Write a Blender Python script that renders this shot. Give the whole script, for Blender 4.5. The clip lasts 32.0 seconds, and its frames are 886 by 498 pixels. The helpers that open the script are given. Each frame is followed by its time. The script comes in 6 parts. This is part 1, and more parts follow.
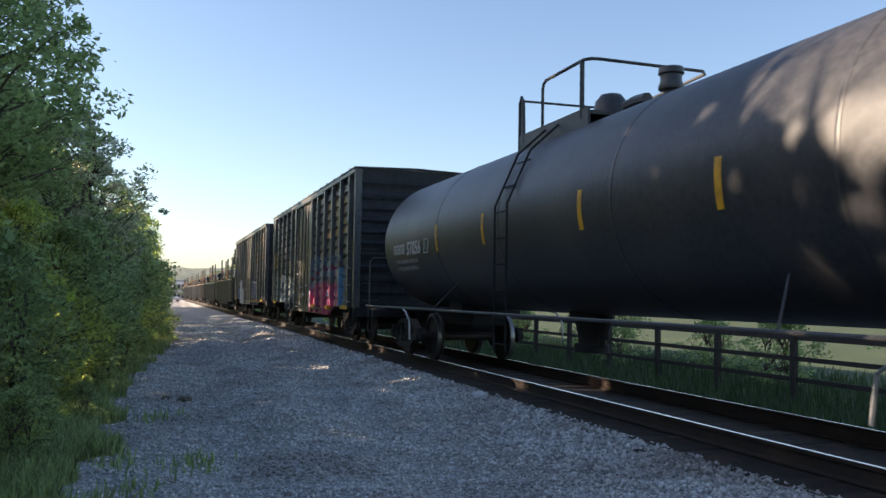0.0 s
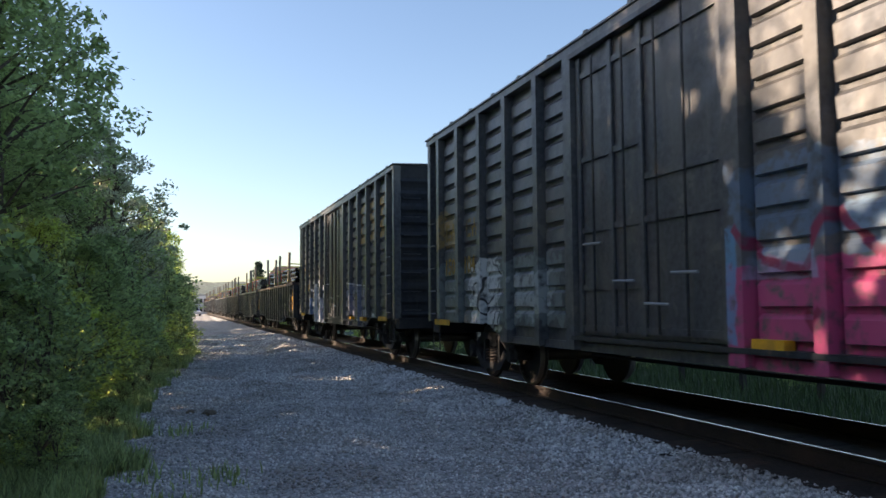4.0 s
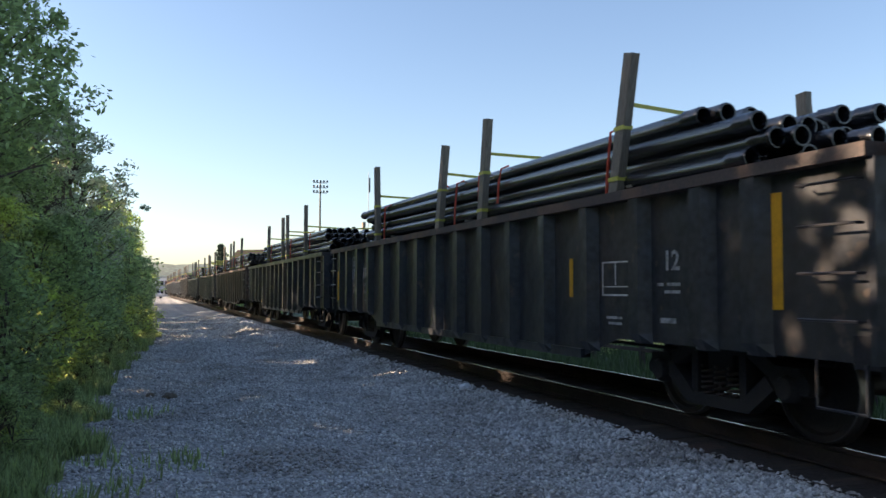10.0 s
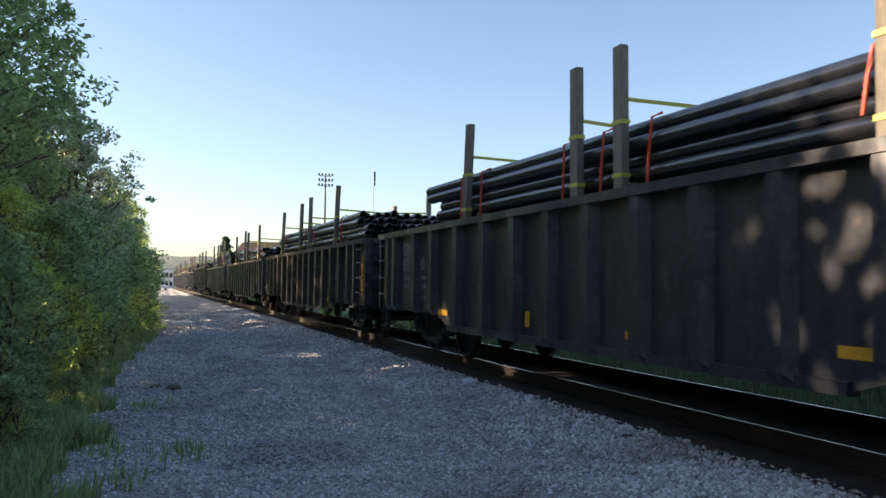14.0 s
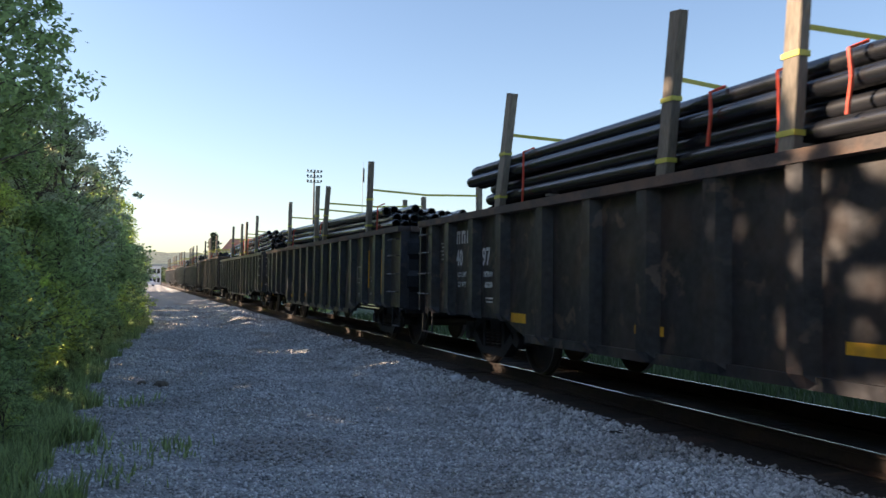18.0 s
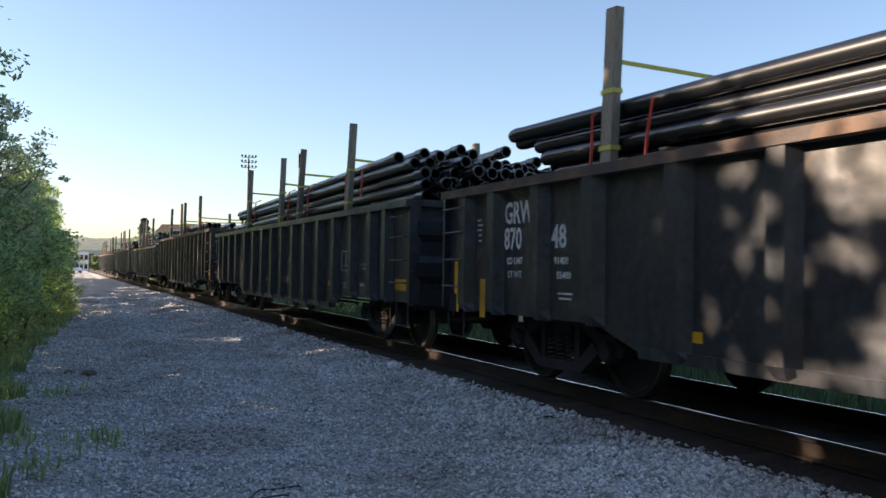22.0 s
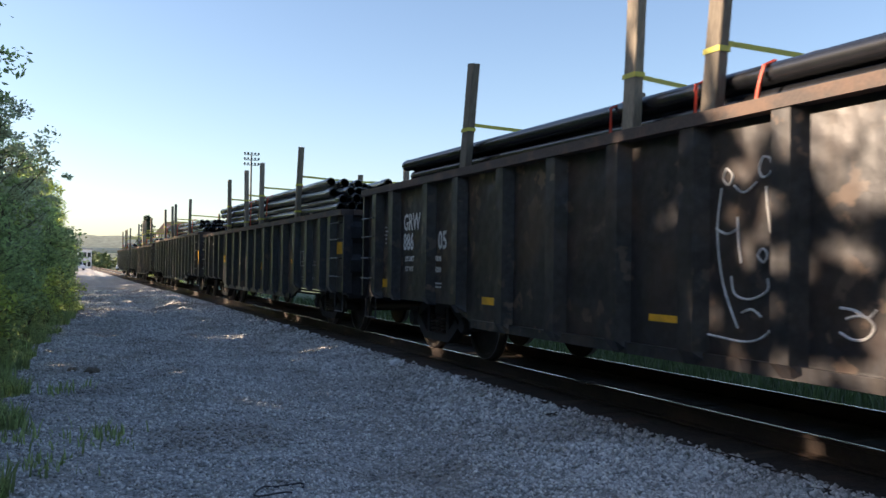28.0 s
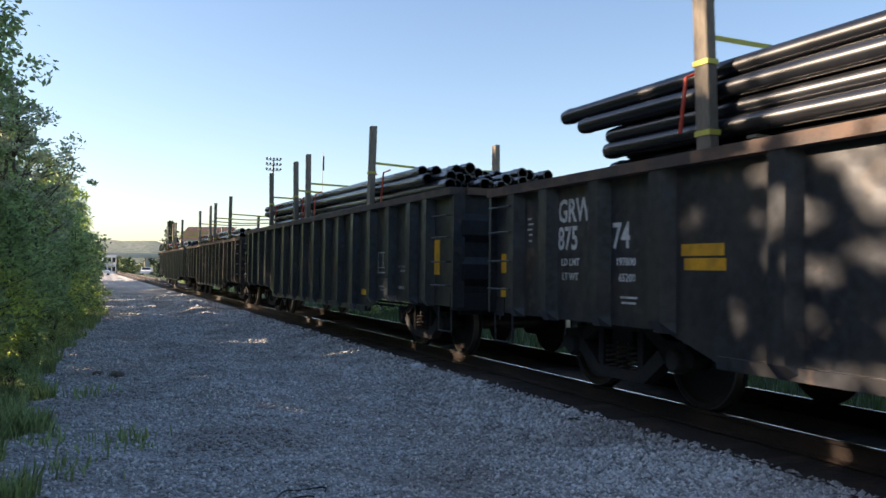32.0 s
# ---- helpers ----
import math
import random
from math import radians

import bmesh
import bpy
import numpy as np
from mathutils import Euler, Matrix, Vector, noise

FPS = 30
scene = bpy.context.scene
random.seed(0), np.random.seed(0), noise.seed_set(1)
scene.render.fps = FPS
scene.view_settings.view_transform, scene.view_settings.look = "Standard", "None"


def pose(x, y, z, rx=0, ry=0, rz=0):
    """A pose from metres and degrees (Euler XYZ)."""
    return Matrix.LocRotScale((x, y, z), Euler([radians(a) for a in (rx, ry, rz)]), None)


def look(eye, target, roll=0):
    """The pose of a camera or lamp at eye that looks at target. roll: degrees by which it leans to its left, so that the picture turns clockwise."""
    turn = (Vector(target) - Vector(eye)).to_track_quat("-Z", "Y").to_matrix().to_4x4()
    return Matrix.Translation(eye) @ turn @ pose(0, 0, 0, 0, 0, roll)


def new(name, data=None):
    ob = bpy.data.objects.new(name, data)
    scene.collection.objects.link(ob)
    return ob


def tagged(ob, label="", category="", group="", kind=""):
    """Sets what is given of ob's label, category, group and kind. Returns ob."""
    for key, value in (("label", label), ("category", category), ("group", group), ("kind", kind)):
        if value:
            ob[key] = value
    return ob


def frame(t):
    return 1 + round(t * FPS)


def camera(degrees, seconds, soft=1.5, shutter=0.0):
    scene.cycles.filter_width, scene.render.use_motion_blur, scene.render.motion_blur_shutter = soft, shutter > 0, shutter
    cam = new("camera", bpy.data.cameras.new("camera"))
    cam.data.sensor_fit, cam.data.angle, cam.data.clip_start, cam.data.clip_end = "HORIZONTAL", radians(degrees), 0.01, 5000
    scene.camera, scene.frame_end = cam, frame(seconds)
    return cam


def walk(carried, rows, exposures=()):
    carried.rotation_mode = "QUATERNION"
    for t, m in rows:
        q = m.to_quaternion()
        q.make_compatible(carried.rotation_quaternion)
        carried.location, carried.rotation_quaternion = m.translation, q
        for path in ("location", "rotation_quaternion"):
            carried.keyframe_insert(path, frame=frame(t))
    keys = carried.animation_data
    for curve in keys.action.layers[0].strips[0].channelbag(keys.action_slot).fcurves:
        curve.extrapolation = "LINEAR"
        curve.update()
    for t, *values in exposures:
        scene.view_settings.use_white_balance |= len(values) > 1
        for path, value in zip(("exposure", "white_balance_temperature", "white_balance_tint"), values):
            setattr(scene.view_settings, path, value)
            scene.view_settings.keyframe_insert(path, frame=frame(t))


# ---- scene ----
cam = camera(55.74, 32.0, shutter=0.15)
PATH = [
    (0, pose(0, 0, 1.259, 93.276, -0.946, -18.753)),
    (0.5, pose(0, 0, 1.259, 93.669, -0.626, -18.958)),
    (1, pose(0, 0, 1.259, 93.535, -0.342, -19.355)),
    (1.5, pose(0, 0, 1.259, 93.301, -0.145, -18.977)),
    (2, pose(0, 0, 1.259, 93.683, -0.182, -18.442)),
    (2.5, pose(0, 0, 1.259, 94.064, -0.207, -18.298)),
    (3, pose(0, 0, 1.259, 94.160, -0.038, -18.168)),
    (3.5, pose(0, 0, 1.259, 93.968, 0.216, -17.743)),
    (5.5, pose(0, 0, 1.259, 93.672, 0.547, -16.836)),
    (6, pose(0, 0, 1.259, 93.461, 0.504, -16.821)),
    (6.5, pose(0, 0, 1.259, 93.370, 0.440, -17.087)),
    (7, pose(0, 0, 1.259, 93.200, 0.318, -17.218)),
    (7.5, pose(0, 0, 1.259, 93.044, 0.504, -17.023)),
    (8, pose(0, 0, 1.259, 92.873, 0.526, -16.880)),
    (8.5, pose(0, 0, 1.259, 92.561, 0.449, -17.369)),
    (9, pose(0, 0, 1.259, 92.662, 0.265, -18.182)),
    (9.5, pose(0, 0, 1.259, 92.755, -0.028, -19.054)),
    (10, pose(0, 0, 1.259, 92.789, -0.134, -19.795)),
    (10.5, pose(0, 0, 1.259, 92.475, -0.311, -20.106)),
    (11, pose(0, 0, 1.259, 92.001, -0.290, -19.960)),
    (11.5, pose(0, 0, 1.259, 92.125, -0.341, -19.842)),
    (12, pose(0, 0, 1.259, 92.346, -0.661, -19.874)),
    (12.5, pose(0, 0, 1.259, 92.388, -0.976, -19.531)),
    (13, pose(0, 0, 1.259, 92.490, -1.022, -19.331)),
    (13.5, pose(0, 0, 1.259, 92.452, -0.840, -19.397)),
    (15.5, pose(0, 0, 1.259, 92.281, -0.433, -19.603)),
    (16, pose(0, 0, 1.259, 92.230, -0.221, -19.493)),
    (16.5, pose(0, 0, 1.259, 92.549, -0.085, -19.643)),
    (17, pose(0, 0, 1.259, 92.764, -0.152, -20.121)),
    (17.5, pose(0, 0, 1.259, 92.186, -0.556, -20.460)),
    (18, pose(0, 0, 1.259, 92.198, -0.808, -20.276)),
    (18.5, pose(0, 0, 1.259, 92.015, -0.991, -20.546)),
    (19, pose(0, 0, 1.259, 91.533, -1.132, -21.644)),
    (19.5, pose(0, 0, 1.259, 91.570, -1.018, -23.120)),
    (20, pose(0, 0, 1.259, 91.814, -0.838, -23.929)),
    (20.5, pose(0, 0, 1.259, 91.695, -0.733, -24.173)),
    (21, pose(0, 0, 1.259, 91.418, -0.691, -24.274)),
    (21.5, pose(0, 0, 1.259, 91.376, -0.690, -24.449)),
    (22, pose(0, 0, 1.259, 91.380, -0.915, -24.611)),
    (22.5, pose(0, 0, 1.259, 91.009, -0.933, -24.473)),
    (23, pose(0, 0, 1.259, 90.719, -0.932, -24.276)),
    (23.5, pose(0, 0, 1.259, 90.855, -0.966, -24.055)),
    (24, pose(0, 0, 1.259, 91.088, -0.933, -23.842)),
    (24.5, pose(0, 0, 1.259, 91.103, -0.955, -23.724)),
    (26.5, pose(0, 0, 1.259, 90.995, -0.723, -23.688)),
    (27, pose(0, 0, 1.259, 91.139, -0.898, -23.631)),
    (27.5, pose(0, 0, 1.259, 91.490, -0.904, -23.963)),
    (28, pose(0, 0, 1.259, 91.200, -0.906, -24.427)),
    (28.5, pose(0, 0, 1.259, 90.953, -0.816, -24.400)),
    (29, pose(0, 0, 1.259, 91.007, -0.547, -24.310)),
    (29.5, pose(0, 0, 1.259, 91.065, -0.426, -24.058)),
    (30, pose(0, 0, 1.259, 91.015, -0.536, -23.562)),
    (30.5, pose(0, 0, 1.259, 91.202, -0.715, -23.236)),
    (31, pose(0, 0, 1.259, 91.597, -0.769, -23.220)),
    (31.5, pose(0, 0, 1.259, 91.749, -0.965, -23.076)),
    (32, pose(0, 0, 1.259, 91.472, -0.797, -22.978)),
]
walk(cam, PATH, [(0, 1.60, 6500, 15), (32, 1.60, 6500, 15)])
H_EYE = 1.259
SUN_AZ, SUN_EL = -65.0, 21.0     # degrees from +y towards +x; height
XC = 6.11                        # middle of the track; z = 0 is the top of the rails

# ---- light ----
world = bpy.data.worlds.new("sky")
scene.world = world
world.use_nodes = True
_n = world.node_tree.nodes
_sky = _n.new("ShaderNodeTexSky")
_sky.sky_type = 'NISHITA'
_sky.sun_disc = False
_sky.sun_elevation, _sky.sun_rotation = radians(SUN_EL), radians(SUN_AZ)
_sky.air_density, _sky.dust_density, _sky.ozone_density = 1.0, 0.8, 1.8
world.node_tree.links.new(_sky.outputs[0], _n["Background"].inputs[0])
_n["Background"].inputs[1].default_value = 0.078
sun = new("sun", bpy.data.lights.new("sun", 'SUN'))
sun.data.energy, sun.data.angle, sun.data.color = 5.0, radians(0.6), (1.0, 0.80, 0.58)
_sd = Vector((math.sin(radians(SUN_AZ)) * math.cos(radians(SUN_EL)), math.cos(radians(SUN_AZ)) * math.cos(radians(SUN_EL)), math.sin(radians(SUN_EL))))
sun.matrix_world = look(_sd * 100, (0, 0, 0))


# ---- materials ----
def material(name, base, rough=0.6, metal=0.0, spots=None, spots_scale=1.5, spots_amount=0.5, grain=0.25, grain_scale=40.0, bump=0.2,
             streaks=None, streak_amount=0.4, vary=0.0, island=False, translucent=0.0, spec=0.5, stretch=(1, 1, 1), bump_dist=0.01, paint=(), scribble=(), shapes=(), dents=0.0, chips=None, chips_at=0.62, chips_scale=5.0):
    m = bpy.data.materials.new(name)
    m.use_nodes = True
    n, l = m.node_tree.nodes, m.node_tree.links
    b = n["Principled BSDF"]
    b.inputs["Roughness"].default_value, b.inputs["Metallic"].default_value = rough, metal
    b.inputs["Specular IOR Level"].default_value = spec
    co = n.new("ShaderNodeTexCoord")
    mp = n.new("ShaderNodeMapping")
    mp.inputs["Scale"].default_value = stretch
    l.new(co.outputs["Object"], mp.inputs[0])

    def noise_tex(scale, detail=6.0, src=None):
        t = n.new("ShaderNodeTexNoise")
        t.inputs["Scale"].default_value, t.inputs["Detail"].default_value = scale, detail
        l.new(src or mp.outputs[0], t.inputs["Vector"])
        return t.outputs["Fac"]

    def ramp(src, lo, hi):
        r = n.new("ShaderNodeMapRange")
        r.inputs["From Min"].default_value, r.inputs["From Max"].default_value = lo, hi
        l.new(src, r.inputs["Value"])
        return r.outputs["Result"]

    def mix(fac, a, c, kind='MIX'):
        x = n.new("ShaderNodeMix")
        x.data_type, x.blend_type = 'RGBA', kind
        for i, v in ((0, fac), (6, a), (7, c)):
            if isinstance(v, (int, float)):
                x.inputs[i].default_value = v
            elif isinstance(v, tuple):
                x.inputs[i].default_value = (*v[:3], 1)
            else:
                l.new(v, x.inputs[i])
        return x.outputs[2]

    fine = noise_tex(grain_scale)
    col = mix(ramp(fine, 0.3, 0.7), tuple(c * (1 - grain) for c in base), tuple(min(1, c * (1 + grain)) for c in base))
    if spots:
        s = noise_tex(spots_scale, 8.0)
        f = n.new("ShaderNodeMath")
        f.operation = 'MULTIPLY'
        l.new(ramp(s, 0.48, 0.66), f.inputs[0])
        f.inputs[1].default_value = spots_amount
        col = mix(f.outputs[0], col, spots)
    if streaks:
        mp2 = n.new("ShaderNodeMapping")
        mp2.inputs["Scale"].default_value = (3.0, 3.0, 0.35)
        l.new(co.outputs["Object"], mp2.inputs[0])
        s = noise_tex(2.2, 5.0, mp2.outputs[0])
        f = n.new("ShaderNodeMath")
        f.operation = 'MULTIPLY'
        l.new(ramp(s, 0.5, 0.75), f.inputs[0])
        f.inputs[1].default_value = streak_amount
        col = mix(f.outputs[0], col, streaks)
    if chips:                                            # ragged flakes with hard edges, gathered in patches
        where = ramp(noise_tex(0.9, 3.0, co.outputs["Object"]), 0.40, 0.62)
        flake = ramp(noise_tex(chips_scale, 9.0, co.outputs["Object"]), chips_at, chips_at + 0.05)
        f = n.new("ShaderNodeMath")
        f.operation = 'MULTIPLY'
        l.new(where, f.inputs[0])
        l.new(flake, f.inputs[1])
        col = mix(f.outputs[0], col, chips)
    if paint or scribble or shapes:
        sep = n.new("ShaderNodeSeparateXYZ")
        l.new(co.outputs["Object"], sep.inputs[0])
        wob = noise_tex(3.5, 3.0, co.outputs["Object"])
        worn = ramp(noise_tex(9.0, 5.0, co.outputs["Object"]), 0.30, 0.52)

        def math_node(op, a, c):
            x = n.new("ShaderNodeMath")
            x.operation = op
            for i, v in ((0, a), (1, c)):
                if isinstance(v, (int, float)):
                    x.inputs[i].default_value = v
                else:
                    l.new(v, x.inputs[i])
            return x.outputs[0]

        def inside(y0, y1, z0, z1, w):
            shift = math_node('MULTIPLY', math_node('SUBTRACT', wob, 0.5), w)
            yy, zz = math_node('ADD', sep.outputs[1], shift), math_node('ADD', sep.outputs[2], shift)
            k = ramp(yy, y0 - 0.012, y0 + 0.012)
            for src2, lo, hi in ((yy, y1 + 0.012, y1 - 0.012), (zz, z0 - 0.012, z0 + 0.012), (zz, z1 + 0.012, z1 - 0.012)):
                k = math_node('MULTIPLY', k, ramp(src2, lo, hi))
            return k

        wn = n.new("ShaderNodeTexNoise")
        wn.inputs["Scale"].default_value, wn.inputs["Detail"].default_value = 4.0, 2.0
        l.new(co.outputs["Object"], wn.inputs["Vector"])
        wv = n.new("ShaderNodeVectorMath")
        wv.operation = 'MULTIPLY_ADD'
        wv.inputs[1].default_value, wv.inputs[2].default_value = (0.07, 0.07, 0.07), (-0.035, -0.035, -0.035)
        l.new(wn.outputs["Color"], wv.inputs[0])
        wa = n.new("ShaderNodeVectorMath")
        l.new(co.outputs["Object"], wa.inputs[0])
        l.new(wv.outputs[0], wa.inputs[1])
        wobbly = wa.outputs[0]
        for y0, y1, z0, z1, c, w, amount in paint:
            col = mix(math_node('MULTIPLY', math_node('MULTIPLY', inside(y0, y1, z0, z1, w), amount), worn), col, c)
        for pts, c, amount in shapes:                    # convex outlines, (along, up) corners
            my, mz = sum(p[0] for p in pts) / len(pts), sum(p[1] for p in pts) / len(pts)
            k = None
            for (ya, za), (yb, zb) in zip(pts, pts[1:] + pts[:1]):
                ny, nz = zb - za, ya - yb
                d = math.hypot(ny, nz)
                ny, nz = ny / d, nz / d
                if (my - ya) * ny + (mz - za) * nz < 0:
                    ny, nz = -ny, -nz
                dot = n.new("ShaderNodeVectorMath")
                dot.operation = 'DOT_PRODUCT'
                dot.inputs[1].default_value = (0, ny, nz)
                l.new(wobbly, dot.inputs[0])
                off = ya * ny + za * nz
                q = ramp(dot.outputs["Value"], off - 0.010, off + 0.010)
                k = q if k is None else math_node('MINIMUM', k, q)
            col = mix(math_node('MULTIPLY', k, math_node('MULTIPLY', amount, math_node('ADD', math_node('MULTIPLY', worn, 0.6), 0.4))), col, c)
        for y0, y1, z0, z1, c, scale, width in scribble:
            t = noise_tex(scale, 1.0, co.outputs["Object"])
            line = ramp(math_node('ABSOLUTE', math_node('SUBTRACT', t, 0.5), 0.0), width, width * 0.5)
            col = mix(math_node('MULTIPLY', inside(y0, y1, z0, z1, 0.3), line), col, c)
    if vary:
        src = n.new("ShaderNodeNewGeometry").outputs["Random Per Island"] if island else n.new("ShaderNodeObjectInfo").outputs["Random"]
        hs = n.new("ShaderNodeHueSaturation")
        r = n.new("ShaderNodeMapRange")
        r.inputs["To Min"].default_value, r.inputs["To Max"].default_value = 1 - vary, 1 + vary
        l.new(src, r.inputs["Value"])
        l.new(r.outputs["Result"], hs.inputs["Value"])
        l.new(col, hs.inputs["Color"])
        col = hs.outputs["Color"]
    l.new(col, b.inputs["Base Color"])
    if bump:
        bp = n.new("ShaderNodeBump")
        bp.inputs["Strength"].default_value, bp.inputs["Distance"].default_value = bump, bump_dist
        l.new(fine, bp.inputs["Height"])
        l.new(bp.outputs[0], b.inputs["Normal"])
        if dents:
            bp2 = n.new("ShaderNodeBump")
            bp2.inputs["Strength"].default_value, bp2.inputs["Distance"].default_value = 1.0, dents
            l.new(noise_tex(1.7, 2.0, co.outputs["Object"]), bp2.inputs["Height"])
            l.new(bp2.outputs[0], bp.inputs["Normal"])
    if translucent:
        tr = n.new("ShaderNodeBsdfTranslucent")
        l.new(mix(1.0, col, (1.8, 1.75, 1.6), 'MULTIPLY'), tr.inputs["Color"])        # leaves pass more light than they throw back
        ad = n.new("ShaderNodeMixShader")
        ad.inputs[0].default_value = translucent
        l.new(b.outputs[0], ad.inputs[1])
        l.new(tr.outputs[0], ad.inputs[2])
        l.new(ad.outputs[0], n["Material Output"].inputs[0])
    return m


M_GRAVEL = material("gravel", (0.38, 0.372, 0.362), 0.9, spots=(0.29, 0.255, 0.22), spots_scale=0.55, spots_amount=0.75, grain=0.55, grain_scale=26, bump=0.9, bump_dist=0.04)
M_STONE = material("crushed_stone", (0.54, 0.53, 0.515), 0.85, spots=(0.26, 0.225, 0.195), spots_scale=0.7, spots_amount=0.7, grain=0.3, grain_scale=60, vary=0.5, island=True, bump=0.3)
M_GRASS = material("field_grass", (0.034, 0.058, 0.018), 0.9, spots=(0.07, 0.09, 0.03), spots_scale=0.25, spots_amount=0.5, grain=0.5, grain_scale=9, bump=0.8, bump_dist=0.06)
# near-black brown strip with rust-brown spots along the rails
M_BED = material("dark_ballast", (0.034, 0.026, 0.022), 0.95, spots=(0.12, 0.066, 0.042), spots_scale=3, spots_amount=0.4, grain=0.5, grain_scale=22, bump=0.9, bump_dist=0.04)
M_DIRT = material("dirt", (0.16, 0.13, 0.10), 0.95, spots=(0.10, 0.09, 0.06), grain=0.4, grain_scale=30, bump=0.7, bump_dist=0.03)
M_BLADE = material("grass_blades", (0.26, 0.33, 0.14), 0.6, grain=0.2, vary=0.45, island=True, translucent=0.4, bump=0)
# much darker copy of the grass blades, used beyond the track
M_BLADE2 = material("dark_grass_blades", (0.05, 0.085, 0.03), 0.6, grain=0.2, vary=0.45, island=True, translucent=0.3, bump=0)
M_LEAF = material("leaves", (0.265, 0.345, 0.15), 0.5, grain=0.2, grain_scale=3, vary=0.5, island=True, translucent=0.5, bump=0)
M_LEAF2 = material("pale_leaves", (0.40, 0.44, 0.30), 0.55, grain=0.2, grain_scale=3, vary=0.4, island=True, translucent=0.4, bump=0)
M_LEAF3 = material("sunny_leaves", (0.38, 0.45, 0.13), 0.5, grain=0.2, grain_scale=3, vary=0.45, island=True, translucent=0.5, bump=0)
M_BARK = material("bark", (0.11, 0.085, 0.065), 0.95, grain=0.5, grain_scale=22, bump=0.9, stretch=(3, 3, 0.6))
M_FIR = material("fir_needles", (0.03, 0.055, 0.03), 0.8, grain=0.3, vary=0.4, island=True, bump=0)
M_FARTREE = material("far_foliage", (0.09, 0.13, 0.05), 0.85, grain=0.3, vary=0.4, island=True, bump=0)
M_RAIL = material("rail_steel", (0.032, 0.022, 0.017), 0.85, 0.0, spots=(0.075, 0.042, 0.026), grain=0.3)
M_RAILTOP = material("worn_rail_head", (0.66, 0.66, 0.66), 0.2, 1.0, grain=0.1, bump=0.05)
M_TIE = material("creosoted_wood", (0.036, 0.028, 0.023), 0.9, spots=(0.11, 0.068, 0.045), grain=0.5, grain_scale=18, bump=0.8, stretch=(0.6, 4, 4), vary=0.35)
M_BLACK = material("weathered_black_paint", (0.027, 0.030, 0.037), 0.36, spec=0.5, spots=(0.052, 0.042, 0.035), spots_scale=1.1, spots_amount=0.5, grain=0.45, grain_scale=14, streaks=(0.062, 0.060, 0.058), streak_amount=0.45, bump=0.12, dents=0.05, chips=(0.09, 0.068, 0.055))
M_RUST = material("rusty_black_paint", (0.022, 0.021, 0.024), 0.42, spec=0.45, spots=(0.070, 0.040, 0.027), spots_scale=1.5, spots_amount=0.5, grain=0.5, grain_scale=14, streaks=(0.058, 0.046, 0.037), streak_amount=0.45, bump=0.2, dents=0.06, chips=(0.13, 0.09, 0.065), chips_at=0.58)
M_CHORD = material("rusty_top_rail", (0.060, 0.042, 0.034), 0.7, spots=(0.17, 0.09, 0.05), spots_scale=2.5, spots_amount=0.6, grain=0.3, bump=0.2)
def line_shapes(pts, c, half=0.022):
    """A sprayed line as one slim outline for each of its runs."""
    out = []
    for (ya, za), (yb, zb) in zip(pts, pts[1:]):
        d = math.hypot(yb - ya, zb - za)
        u, w = (zb - za) / d * half, -(yb - ya) / d * half
        out.append(([(ya + u, za + w), (yb + u, zb + w), (yb - u, zb - w), (ya - u, za - w)], c, 0.95))
    return out


FADED = (0.37, 0.215, 0.045)


def block_shapes(rects, y, z, w, h):
    """Blocks of a faded emblem: (from, low, to, high) in shares of its width and height."""
    return [([(y - a0 * w, z + b0 * h), (y - a1 * w, z + b0 * h), (y - a1 * w, z + b1 * h), (y - a0 * w, z + b1 * h)], FADED, 0.85) for a0, b0, a1, b1 in rects]


EMBLEM = block_shapes(((0, 0, 1, 0.20), (0, 0.20, 0.34, 0.80), (0, 0.80, 1, 1)), -3.84, 2.90, 0.60, 1.05)
EMBLEM += block_shapes(((0, 0, 1, 0.20), (0.6, 0.20, 1, 0.45), (0, 0.42, 1, 0.60), (0, 0.6, 0.4, 0.8), (0, 0.80, 1, 1)), -4.98, 2.92, 0.54, 1.02)
EMBLEM += block_shapes(((0, 0, 1, 0.22), (0, 0.80, 1, 1)), -6.08, 2.90, 0.52, 1.04) + [([(-6.12, 3.74), (-6.56, 3.74), (-6.42, 3.42), (-6.26, 3.42)], FADED, 0.85), ([(-6.12, 3.12), (-6.56, 3.12), (-6.42, 3.42), (-6.26, 3.42)], FADED, 0.85)]
CRIMSON, ICE = (0.25, 0.025, 0.07), (0.30, 0.42, 0.55)
BUBBLE = [([(-1.75, 1.75), (-2.55, 1.70), (-2.6, 1.45), (-1.7, 1.45)], ICE, 0.55), ([(-2.75, 2.0), (-3.5, 2.05), (-3.55, 1.65), (-2.8, 1.6)], ICE, 0.5), ([(-3.9, 2.1), (-4.7, 2.0), (-4.7, 1.75), (-3.9, 1.8)], ICE, 0.6), ([(-5.0, 2.0), (-5.7, 2.05), (-5.7, 1.7), (-5.0, 1.7)], (0.24, 0.22, 0.22), 0.6)]
BUBBLE += line_shapes([(-1.6, 1.9), (-1.85, 1.62), (-2.35, 1.5), (-2.7, 1.95), (-3.1, 1.6), (-3.55, 1.75), (-3.7, 2.15), (-4.2, 1.62), (-4.8, 1.8), (-5.0, 2.1), (-5.4, 1.68), (-5.85, 1.72)], CRIMSON, 0.04)
